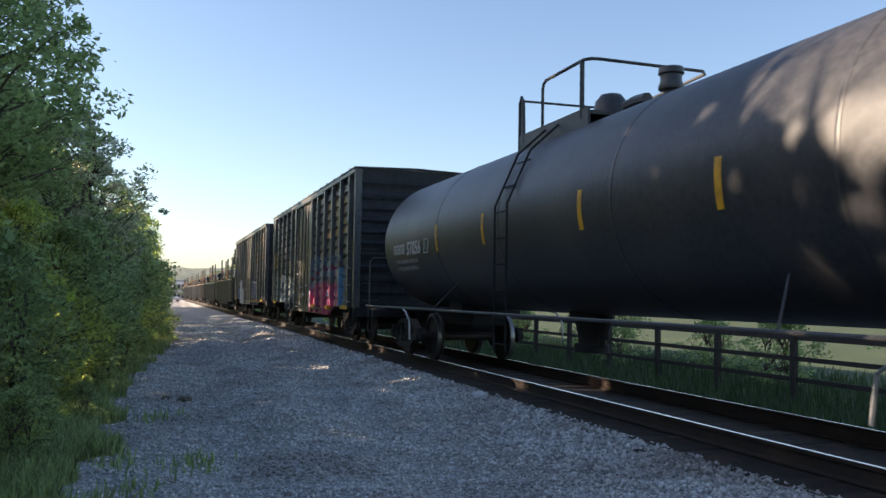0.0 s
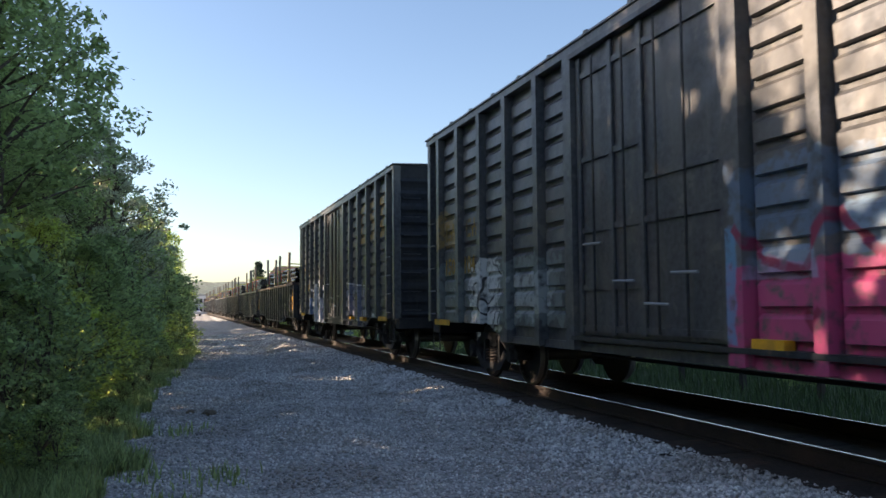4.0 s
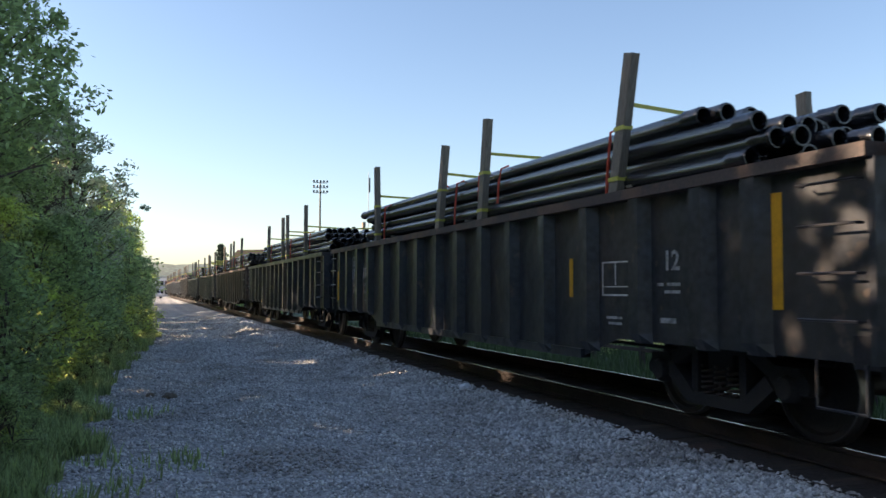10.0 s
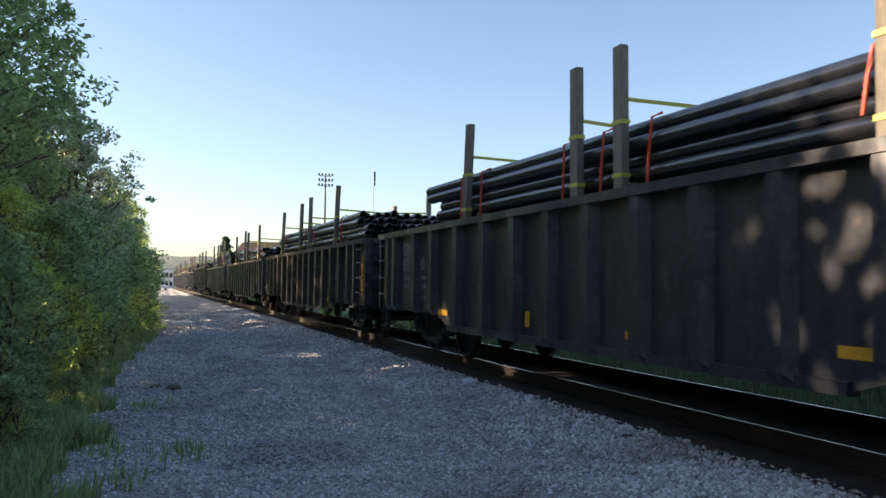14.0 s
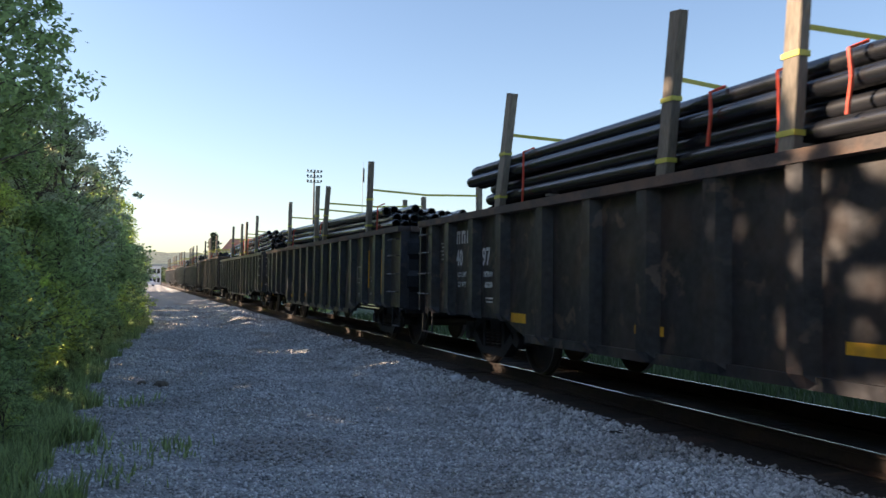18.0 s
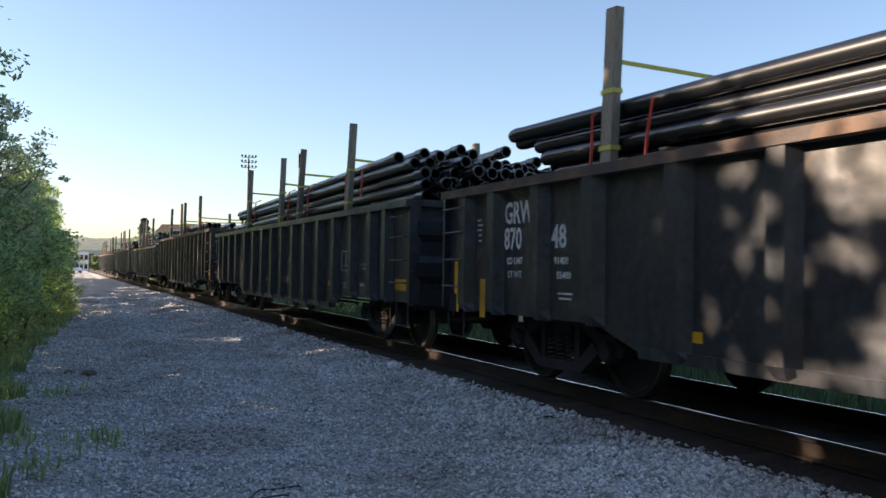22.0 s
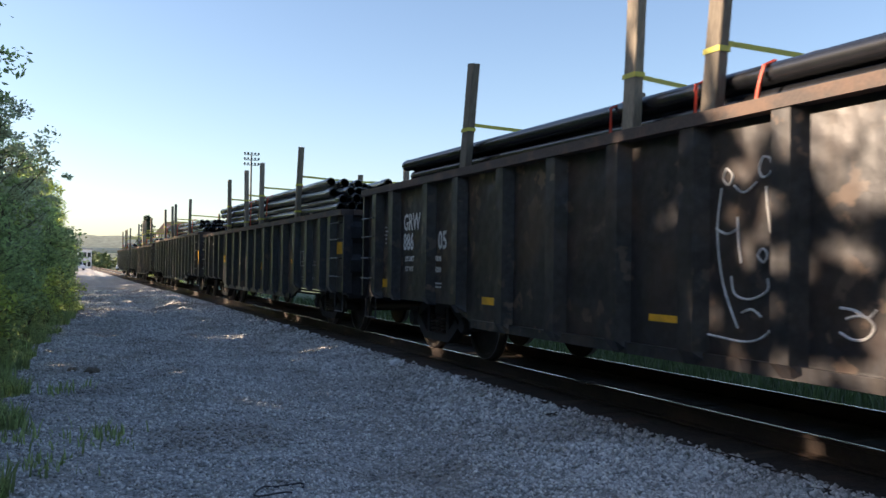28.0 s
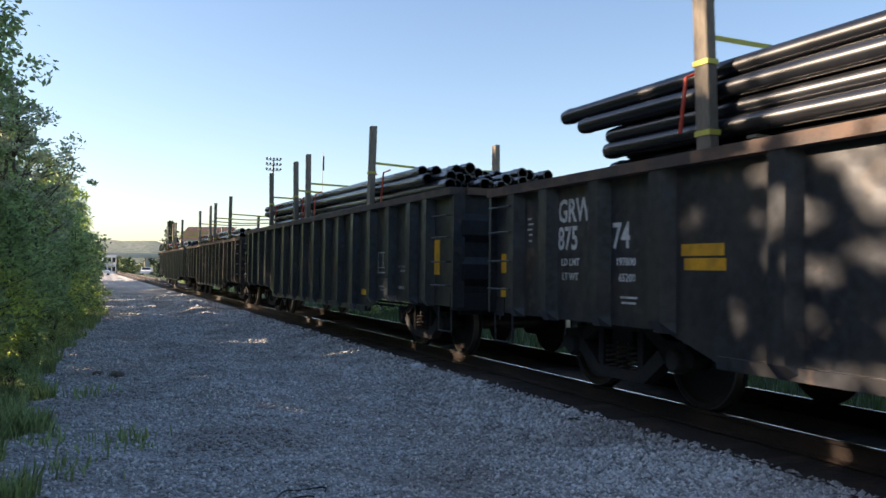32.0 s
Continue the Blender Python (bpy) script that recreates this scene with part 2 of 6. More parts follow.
BUBBLE += line_shapes([(-2.3, 1.2), (-2.45, 1.05), (-2.6, 1.22)], CRIMSON, 0.03) + line_shapes([(-4.5, 0.85), (-4.9, 0.7), (-5.4, 0.84), (-5.8, 0.95)], CRIMSON, 0.03) + [([(-3.9, 1.42), (-4.25, 1.36), (-4.2, 1.16), (-3.95, 1.2)], SKY_SPRAY, 0.95) for SKY_SPRAY in ((0.12, 0.30, 0.48),)]
PINK, SKYBLUE, DULLBLUE = (0.50, 0.075, 0.19), (0.12, 0.30, 0.48), (0.13, 0.19, 0.27)
M_BOX1 = material("graffitied_boxcar_paint", (0.062, 0.065, 0.072), 0.38, spec=0.5, spots=(0.15, 0.135, 0.116), spots_scale=0.9, spots_amount=0.6, grain=0.4, grain_scale=16, streaks=(0.165, 0.149, 0.13), streak_amount=0.5, bump=0.12, dents=0.03, chips=(0.16, 0.145, 0.125),
                  paint=((-6.0, -1.5, 1.58, 2.42, DULLBLUE, 0.5, 0.75), (-5.9, -1.5, 1.60, 1.76, (0.16, 0.13, 0.10), 0.2, 0.7), (-6.02, -1.5, 0.60, 1.60, PINK, 0.30, 0.95), (-6.28, -5.98, 0.62, 1.98, SKYBLUE, 0.2, 0.95),
                         (-1.62, -1.44, 0.9, 1.9, SKYBLUE, 0.15, 0.8), (-5.5, -5.2, 0.62, 0.82, SKYBLUE, 0.3, 0.9), (2.0, 7.4, 1.0, 1.95, (0.22, 0.26, 0.25), 0.6, 0.55), (2.3, 3.6, 1.1, 1.7, (0.45, 0.47, 0.46), 0.5, 0.6),
                         (4.2, 5.55, 0.85, 1.95, (0.62, 0.62, 0.60), 0.5, 0.95), (6.3, 7.3, 2.3, 2.9, (0.45, 0.27, 0.06), 0.5, 0.5)),
                  shapes=EMBLEM + BUBBLE, scribble=((4.2, 5.5, 0.9, 1.9, (0.03, 0.03, 0.035), 1.9, 0.02),))
PALE, WHITE, DEEP = (0.21, 0.22, 0.29), (0.72, 0.72, 0.74), (0.016, 0.017, 0.024)
# block letters of a sprayed name, one group a letter, over a pale band
TAG = [([(-1.74, 0.88), (-4.9, 0.96), (-4.92, 0.72), (-1.91, 0.66)], (0.15, 0.15, 0.19), 0.9), ([(-1.76, 1.9), (-4.66, 1.78), (-4.7, 0.9), (-1.76, 0.84)], DEEP, 0.9)]
TAG += [([(-1.79, 1.86), (-2.10, 1.82), (-2.14, 0.9), (-1.78, 0.86)], PALE, 1), ([(-2.3, 1.85), (-2.52, 1.83), (-2.5, 0.96), (-2.28, 0.96)], PALE, 1), ([(-2.05, 1.84), (-2.2, 1.81), (-2.36, 1.3), (-2.22, 1.3)], PALE, 1), ([(-1.92, 1.45), (-2.0, 1.45), (-2.02, 1.05), (-1.94, 1.05)], DEEP, 0.9)]
TAG += [([(-2.58, 1.84), (-3.05, 1.82), (-3.02, 1.58), (-2.6, 1.57)], PALE, 1), ([(-2.6, 1.56), (-2.86, 1.56), (-2.9, 1.0), (-2.58, 1.0)], PALE, 1), ([(-2.9, 1.42), (-3.0, 1.39), (-3.12, 0.98), (-2.92, 0.98)], PALE, 0.9)]
TAG += [([(-3.36, 1.82), (-3.5, 1.82), (-3.42, 0.87), (-3.22, 0.87)], PALE, 1), ([(-3.5, 1.82), (-3.85, 1.81), (-3.94, 1.6), (-3.48, 1.62)], PALE, 1), ([(-3.78, 1.6), (-3.97, 1.6), (-3.99, 0.87), (-3.81, 0.87)], PALE, 1)]
TAG += [([(-4.08, 1.78), (-4.32, 1.78), (-4.30, 1.6), (-4.33, 1.4), (-4.08, 1.4)], PALE, 1), ([(-4.07, 1.39), (-4.56, 1.39), (-4.55, 1.26), (-4.07, 1.27)], PALE, 1), ([(-4.55, 1.68), (-4.7, 1.6), (-4.7, 0.94), (-4.56, 0.94)], PALE, 1), ([(-4.15, 1.25), (-4.38, 1.25), (-4.38, 0.98), (-4.14, 0.98)], PALE, 1)]
TAG += line_shapes([(-1.77, 0.86), (-1.78, 1.91), (-2.29, 1.89), (-3.11, 1.85), (-3.16, 1.66), (-3.37, 1.83), (-3.9, 1.82), (-4.01, 1.70), (-4.32, 1.81), (-4.37, 1.67), (-4.58, 1.83)], WHITE) + line_shapes([(-4.86, 1.25), (-4.9, 0.78)], WHITE) + line_shapes([(-1.7, 0.86), (-3.2, 0.86), (-4.0, 0.88)], (0.4, 0.4, 0.45), 0.03)
FACE = [([(4.96, 1.50), (4.36, 0.70), (2.82, 0.66), (1.70, 0.64), (2.1, 1.37), (2.63, 1.60), (3.74, 1.97)], (0.44, 0.47, 0.55), 1), ([(4.55, 2.34), (4.8, 1.83), (4.63, 1.45), (4.37, 1.40), (4.09, 1.79)], (0.50, 0.52, 0.58), 1),
        ([(3.62, 2.12), (2.72, 2.34), (2.61, 2.01), (2.72, 1.5), (3.5, 1.5)], (0.50, 0.52, 0.58), 1), ([(2.45, 1.96), (1.82, 1.87), (1.78, 1.45), (2.5, 1.5)], (0.48, 0.50, 0.56), 1), ([(5.02, 1.53), (4.92, 0.86), (4.45, 0.72), (4.70, 1.57)], (0.09, 0.16, 0.30), 0.95),
        ([(3.86, 2.0), (3.62, 2.04), (3.64, 0.98), (3.83, 0.98)], (0.60, 0.62, 0.66), 1), ([(5.3, 1.3), (5.12, 1.32), (4.97, 0.86), (5.22, 0.84)], (0.30, 0.32, 0.36), 0.7), ([(2.2, 0.95), (2.0, 1.2), (1.85, 0.9), (2.0, 0.72)], (0.25, 0.30, 0.42), 0.6)]
M_BOX2 = material("white_graffitied_boxcar_paint", (0.062, 0.065, 0.072), 0.38, spec=0.5, spots=(0.15, 0.135, 0.116), spots_scale=0.9, spots_amount=0.6, grain=0.4, grain_scale=16, streaks=(0.165, 0.149, 0.13), streak_amount=0.5, bump=0.12, dents=0.03, chips=(0.16, 0.145, 0.125), shapes=EMBLEM + FACE + TAG)
M_BOX = material("faded_dark_boxcar_paint", (0.062, 0.065, 0.072), 0.38, spec=0.5, spots=(0.15, 0.135, 0.116), spots_scale=0.9, spots_amount=0.6, grain=0.4, grain_scale=16, streaks=(0.165, 0.149, 0.13), streak_amount=0.5, bump=0.12, dents=0.03, chips=(0.16, 0.145, 0.125))
M_TANK = material("semi_gloss_black_tank_paint", (0.040, 0.041, 0.045), 0.42, spec=0.42, spots=(0.10, 0.089, 0.077), spots_scale=0.6, spots_amount=0.5, grain=0.3, grain_scale=15, streaks=(0.055, 0.049, 0.043), streak_amount=0.35, bump=0.06)
M_UNDER = material("grimy_underframe", (0.020, 0.019, 0.020), 0.9, spots=(0.036, 0.029, 0.025), spots_scale=3, spots_amount=0.5, grain=0.4, bump=0.3)
M_WHEEL = material("wheel_steel", (0.030, 0.025, 0.022), 0.6, 0.3, spots=(0.06, 0.04, 0.028), spots_scale=4, grain=0.3)
# car ends are drawn blacker than the car sides
M_END = material("dark_car_end", (0.015, 0.017, 0.021), 0.5, spec=0.3, spots=(0.035, 0.032, 0.03), spots_scale=1.4, spots_amount=0.5, grain=0.4, grain_scale=12, streaks=(0.04, 0.037, 0.034), streak_amount=0.5, bump=0.12)
M_SPRING = material("rusty_springs", (0.022, 0.016, 0.013), 0.8, spots=(0.05, 0.03, 0.02), grain=0.3)
M_TREAD = material("polished_wheel_rim", (0.26, 0.25, 0.24), 0.42, 1.0, grain=0.1, bump=0.05)
M_PIPE = material("black_coated_pipe", (0.011, 0.012, 0.015), 0.27, spec=0.75, spots=(0.024, 0.024, 0.026), spots_scale=1.2, spots_amount=0.4, grain=0.2, grain_scale=12, bump=0.03, vary=0.3)
M_STAKE = material("weathered_timber", (0.22, 0.185, 0.14), 0.85, spots=(0.12, 0.10, 0.08), grain=0.35, grain_scale=14, bump=0.5, stretch=(6, 6, 0.7), vary=0.25)
M_YELLOW = material("yellow_reflector", (0.72, 0.36, 0.02), 0.45, grain=0.12, spots=(0.30, 0.16, 0.03), spots_scale=5, spots_amount=0.5, bump=0.05, vary=0.15)
M_WHITE = material("white_stencil_paint", (0.62, 0.62, 0.60), 0.6, grain=0.2, spots=(0.25, 0.24, 0.23), spots_scale=7, spots_amount=0.6, bump=0.05)
M_OLDWHITE = material("faded_white_stencil", (0.34, 0.34, 0.34), 0.7, grain=0.3, spots=(0.10, 0.10, 0.10), spots_scale=9, spots_amount=0.7, bump=0.05)
M_GOLD = material("faded_yellow_lettering", (0.33, 0.20, 0.035), 0.6, grain=0.3, spots=(0.09, 0.08, 0.06), spots_scale=4, spots_amount=0.85, bump=0.05)
M_STRAPY = material("yellow_strap", (0.55, 0.50, 0.08), 0.6, grain=0.1, bump=0)
M_STRAPR = material("red_strap", (0.65, 0.07, 0.03), 0.6, grain=0.1, bump=0)
M_LIME = material("pale_green_card", (0.42, 0.55, 0.18), 0.6, grain=0.1)
M_FENCE = material("dark_fence_timber", (0.05, 0.042, 0.036), 0.85, grain=0.3, grain_scale=20, bump=0.4)
M_DULL = material("dull_grey_steel", (0.10, 0.10, 0.10), 0.6, 0.2, grain=0.2)
M_METAL = material("galvanised_steel", (0.42, 0.43, 0.44), 0.45, 0.8, grain=0.15)
M_ROOF = material("red_brown_roof", (0.60, 0.30, 0.22), 0.85, grain=0.25, grain_scale=6)
M_WALL = material("pale_wall", (0.62, 0.58, 0.50), 0.85, grain=0.1, grain_scale=4)
M_CARWHITE = material("white_vehicle_paint", (0.75, 0.76, 0.78), 0.35, grain=0.05, bump=0)
M_GLASS = material("dark_window_glass", (0.03, 0.035, 0.04), 0.12, grain=0.05, bump=0)
# hill green paled towards grey: the distance haze is put into its colour
M_HILL = material("hazed_wooded_hill", (0.15, 0.18, 0.15), 0.95, spots=(0.16, 0.18, 0.12), spots_scale=0.02, grain=0.4, grain_scale=0.2, bump=0)


# ---- building blocks ----
class Geo:
    """Collects vertices and faces of one mesh."""

    def __init__(self):
        self.v, self.f = [], []

    def add(self, vs, fs):
        k = len(self.v)
        self.v += [tuple(p) for p in vs]
        self.f += [tuple(i + k for i in f) for f in fs]
        return self

    def box(self, x0, x1, y0, y1, z0, z1, m=None):
        vs = [Vector((x, y, z)) for x in (x0, x1) for y in (y0, y1) for z in (z0, z1)]
        if m is not None:
            vs = [m @ p for p in vs]
        return self.add(vs, [(0, 1, 3, 2), (4, 6, 7, 5), (0, 4, 5, 1), (2, 3, 7, 6), (0, 2, 6, 4), (1, 5, 7, 3)])

    def cbox(self, x0, x1, y0, y1, z0, z1, c=0.01):
        """A box with chamfered long edges in the xy section (upright)."""
        ring = [(x0 + c, y0), (x1 - c, y0), (x1, y0 + c), (x1, y1 - c), (x1 - c, y1), (x0 + c, y1), (x0, y1 - c), (x0, y0 + c)]
        return self.prism(ring, z0, z1, 'z')

    def prism(self, ring, a, b, axis='x'):
        """A closed outline pushed from a to b along an axis; ring: the two other coordinates in order."""
        def p(u, w, t):
            return (t, u, w) if axis == 'x' else ((u, t, w) if axis == 'y' else (u, w, t))
        n = len(ring)
        vs = [p(u, w, a) for u, w in ring] + [p(u, w, b) for u, w in ring]
        fs = [tuple(range(n - 1, -1, -1)), tuple(range(n, 2 * n))] + [(i, (i + 1) % n, n + (i + 1) % n, n + i) for i in range(n)]
        return self.add(vs, fs)

    def lathe(self, prof, axis='x', seg=24, at=(0, 0, 0), closed=False):
        """prof: (along, radius) turned about an axis."""
        vs, fs, n = [], [], len(prof)
        for i in range(seg):
            a = 2 * math.pi * i / seg
            for t, r in prof:
                c, s = r * math.cos(a), r * math.sin(a)
                q = (t, c, s) if axis == 'x' else ((c, t, s) if axis == 'y' else (c, s, t))
                vs.append((q[0] + at[0], q[1] + at[1], q[2] + at[2]))
        for i in range(seg):
            j = (i + 1) % seg
            for k in range(n if closed else n - 1):
                k2 = (k + 1) % n
                fs.append((i * n + k, i * n + k2, j * n + k2, j * n + k))
        return self.add(vs, fs)

    def tube(self, pts, r, seg=8):
        pts = [Vector(p) for p in pts]
        vs, fs = [], []
        for i, p in enumerate(pts):
            d = (pts[min(i + 1, len(pts) - 1)] - pts[max(i - 1, 0)]).normalized()
            u = d.cross(Vector((0.31, 0.17, 0.93))).normalized()
            w = d.cross(u)
            rr = r[i] if isinstance(r, (list, tuple)) else r
            vs += [p + (u * math.cos(2 * math.pi * k / seg) + w * math.sin(2 * math.pi * k / seg)) * rr for k in range(seg)]
        for i in range(len(pts) - 1):
            fs += [(i * seg + k, i * seg + (k + 1) % seg, (i + 1) * seg + (k + 1) % seg, (i + 1) * seg + k) for k in range(seg)]
        fs += [tuple(range(seg - 1, -1, -1)), tuple(range((len(pts) - 1) * seg, len(pts) * seg))]
        return self.add(vs, fs)

    def mesh(self, name, mat, smooth=False):
        me = bpy.data.meshes.new(name)
        me.from_pydata(self.v, [], self.f)
        if smooth:
            me.polygons.foreach_set("use_smooth", [True] * len(me.polygons))
            me.set_sharp_from_angle(angle=radians(38))
        me.materials.append(mat)
        return me


def part(name, geo, mat, parent, label="", smooth=False):
    me = geo if isinstance(geo, bpy.types.Mesh) else geo.mesh(name, mat, smooth)
    ob = new(name, me)
    ob.parent = parent
    return tagged(ob, label)


def empty(name, label, category, group="", kind=""):
    ob = new(name)
    ob.empty_display_size = 0.3
    return tagged(ob, label, category, group, kind)


def np_mesh(name, v, f, mat, smooth=False):
    """A mesh from arrays: v (n, 3), f (m, 3 or 4)."""
    me = bpy.data.meshes.new(name)
    k = f.shape[1]
    me.vertices.add(len(v))
    me.vertices.foreach_set("co", np.asarray(v, np.float32).ravel())
    me.loops.add(f.size)
    me.loops.foreach_set("vertex_index", np.asarray(f, np.int32).ravel())
    me.polygons.add(len(f))
    me.polygons.foreach_set("loop_start", np.arange(0, f.size, k, dtype=np.int32))
    me.polygons.foreach_set("loop_total", np.full(len(f), k, np.int32))
    me.update(calc_edges=True)
    if smooth:
        me.polygons.foreach_set("use_smooth", [True] * len(me.polygons))
    me.materials.append(mat)
    return me


_glyphs = {}


def text_mesh(body, size, mat):
    key = (body, size, mat.name)
    if key not in _glyphs:
        cu = bpy.data.curves.new("lettering", 'FONT')
        cu.body, cu.size, cu.extrude, cu.align_x, cu.resolution_u, cu.offset = body, size, 0.001, 'LEFT', 2, 0.02 * size
        ob = new("lettering", cu)
        bpy.context.view_layer.update()
        me = bpy.data.meshes.new_from_object(ob.evaluated_get(bpy.context.evaluated_depsgraph_get()))
        bpy.data.objects.remove(ob)
        me.materials.clear()
        me.materials.append(mat)
        _glyphs[key] = me
    return _glyphs[key]


def lettering(body, size, mat, parent, x, y, z, label="", squeeze=1.0):
    """Text on a car's side that faces -x; it reads from +y to -y."""
    ob = part("lettering", text_mesh(body, size, mat), mat, parent, label)
    ob.matrix_basis = pose(x, y, z, 90, 0, -90) @ Matrix.Diagonal((squeeze, 1, 1, 1))
    return ob


def bars(sizes, mat, parent, x, y, z, name="lettering", label=""):
    """Rows of plain bars for writing that cannot be read: (offset along -y, offset up, width, height)."""
    for a, b, w, h in sizes:
        part(name, Geo().box(x - 0.003, x, y - a - w, y - a, z + b, z + b + h), mat, parent, label)


# ---- ground ----
def height(x, y):
    """Height of the ground at a place."""
    d = np.abs(x - XC)
    bed = -0.20 - 0.55 * np.clip((d - 1.45) / 2.6, 0, 1) ** 1.3
    lot = -0.27 + 0.02 * np.sin(x * 1.3 + y * 0.45) + 0.025 * np.sin(y * 0.9 - x * 0.7) - 0.02 * np.clip((2.2 - x), 0, 6)
    left = np.where(x < XC, np.maximum(bed, lot), bed)
    heap = 0.34 * np.exp(-((x - 3.5 - 0.05 * (y - 30)) / 0.7) ** 2 - ((y - 30.5) / 3.6) ** 2)
    rut = -0.05 * np.exp(-((x - 0.6 - 0.02 * y) / 0.35) ** 2) - 0.05 * np.exp(-((x - 2.3 - 0.015 * y) / 0.35) ** 2) + 0.04 * np.exp(-((x - 1.45) / 0.4) ** 2)
    lumps = 0.022 * np.sin(x * 4.1 + 1.3 * np.sin(y * 1.7)) * np.sin(y * 2.9 + 1.1 * np.sin(x * 2.2)) + 0.014 * np.sin(x * 7.3 + y * 3.1) * np.sin(y * 5.7 - x * 2.0)
    heap = heap + np.where(x < XC - 1.5, rut + lumps, 0.0)
    return left + heap


def patch(name, xs, ys, mat, label, category, dz=0.0, ragged=0.0, sunk=0.0):
    gx, gy = np.meshgrid(xs, ys)
    v = np.stack([gx.ravel(), gy.ravel(), height(gx.ravel(), gy.ravel()) + dz], 1)
    v[:, 2] -= np.where((v[:, 0] > -1.7) & (v[:, 0] < 9.3) & (v[:, 1] > -7.5) & (v[:, 1] < 230), sunk, 0)      # bedded under the road
    if ragged:
        side = (gx.ravel() < xs[1]) | (gx.ravel() > xs[-2])
        v[:, 0] += np.where(side, ragged * (np.sin(v[:, 1] * 5.9) + np.sin(v[:, 1] * 11.7 + 1) + np.sin(v[:, 1] * 23.0)) * 0.5, 0)
        v[:, 2] -= np.where(side, 0.03, 0)
    nx, ny = len(xs), len(ys)
    i = np.arange(nx * ny).reshape(ny, nx)
    f = np.stack([i[:-1, :-1].ravel(), i[:-1, 1:].ravel(), i[1:, 1:].ravel(), i[1:, :-1].ravel()], 1)
    return tagged(new(name, np_mesh(name, v, f, mat, True)), label, category, kind="structure")


_xs = np.concatenate([[-900, -300, -120, -60, -30, -15], np.arange(-9, 12, 0.5), [13, 16, 20, 30, 50, 90, 200, 500, 1500]])
_ys = np.concatenate([[-400, -120, -60, -30], np.arange(-20, 60, 1.0), np.arange(60, 130, 5), [140, 170, 210, 280, 400, 700, 1200, 2500]])
patch("ground", _xs, _ys, M_GRASS, "flat grassy ground reaching to the horizon", "ground", -0.03, sunk=0.22)
patch("gravel_road", np.arange(-1.9, 9.6, 0.125), np.concatenate([np.arange(-8, 45, 0.25), np.arange(45, 250, 2.5)]), M_GRAVEL, "grey crushed stone road and track bed", "gravel", ragged=0.12)


patch("track_bed", np.arange(XC - 1.45, XC + 1.46, 0.1), np.concatenate([np.arange(-8, 45, 0.08), np.arange(45, 250, 2.5)]), M_BED, "dark ballast between and beside the rails", "ballast", 0.012, 0.15)


def stones(name, n, x0, x1, y0, y1, size, seed, label):
    r = np.random.RandomState(seed)
    base = np.array([(1, 0, 0), (-1, 0, 0), (0, 1, 0), (0, -1, 0), (0, 0, 1), (0, 0, -1)], float)
    faces = np.array([(0, 2, 4), (2, 1, 4), (1, 3, 4), (3, 0, 4), (2, 0, 5), (1, 2, 5), (3, 1, 5), (0, 3, 5)])
    px = r.uniform(x0, x1, n)
    py = y0 + (y1 - y0) * r.uniform(0, 1, n) ** 2.0
    s = size * r.uniform(0.5, 1.6, n) * (1 + 0.03 * (py - y0))
    sc = s[:, None] * r.uniform(0.6, 1.1, (n, 3)) * np.array([1, 1, 0.75])
    v = base[None] * sc[:, None, :] * r.uniform(0.75, 1.2, (n, 6, 1)) + r.normal(0, 0.12, (n, 6, 3)) * s[:, None, None]
    a = r.uniform(0, 6.28, n)
    c, sn = np.cos(a)[:, None], np.sin(a)[:, None]
    v = np.stack([v[:, :, 0] * c - v[:, :, 1] * sn, v[:, :, 0] * sn + v[:, :, 1] * c, v[:, :, 2]], 2)
    v += np.stack([px, py, height(px, py) + s * 0.2], 1)[:, None, :]
    f = (faces[None] + 6 * np.arange(n)[:, None, None]).reshape(-1, 3)
    return tagged(new(name, np_mesh(name, v.reshape(-1, 3), f, M_STONE)), label, "gravel", kind="stuff")


stones("loose_stones", 110000, -1.6, 4.75, 4.2, 48, 0.0165, 3, "loose grey crushed stones on the road")
stones("ballast_stones", 14000, 3.4, 4.85, 3.6, 44, 0.024, 4, "coarse grey ballast stones along the track")

def rock(name, x, y, size, mat, label, seed):
    """A broken stone lying on the gravel."""
    r = np.random.RandomState(seed)
    bm = bmesh.new()
    bmesh.ops.create_icosphere(bm, subdivisions=2, radius=1)
    for q in bm.verts:
        q.co = Vector((q.co.x * size, q.co.y * size * 0.8, q.co.z * size * 0.55)) * (1 + 0.35 * noise.noise(q.co * 1.7 + Vector((seed, 0, 0))))
    me = bpy.data.meshes.new(name)
    bm.to_mesh(me)
    bm.free()
    me.materials.append(mat)
    ob = tagged(new(name, me), label, "rock")
    ob.location = (x, y, float(height(np.array(x), np.array(y))) + size * 0.22)
    return ob


rock("rock", 4.52, 11.6, 0.11, M_CARWHITE, "pale broken stone lying on the gravel", 3)
rock("rock", 0.42, 12.9, 0.10, M_DIRT, "brown clod of earth on the gravel", 5)
rock("rock", 0.16, 13.2, 0.07, M_DIRT, "brown clod of earth on the gravel", 6)
rock("rock", 0.70, 12.6, 0.06, M_GRAVEL, "grey broken stone lying on the gravel", 7)
_w = Geo().tube([(0.16 * math.cos(a) * (1 + 0.3 * math.sin(2 * a)), 0.12 * math.sin(a), 0.015 + 0.012 * math.sin(3 * a)) for a in [5.2 * k / 15 for k in range(16)]], 0.007, 6)
wire = tagged(new("wire_loop", _w.mesh("wire_loop", M_BLACK, True)), "bent loop of black wire lying on gravel", "wire")
wire.location = (1.37, 5.62, float(height(np.array(1.37), np.array(5.62))) + 0.01)

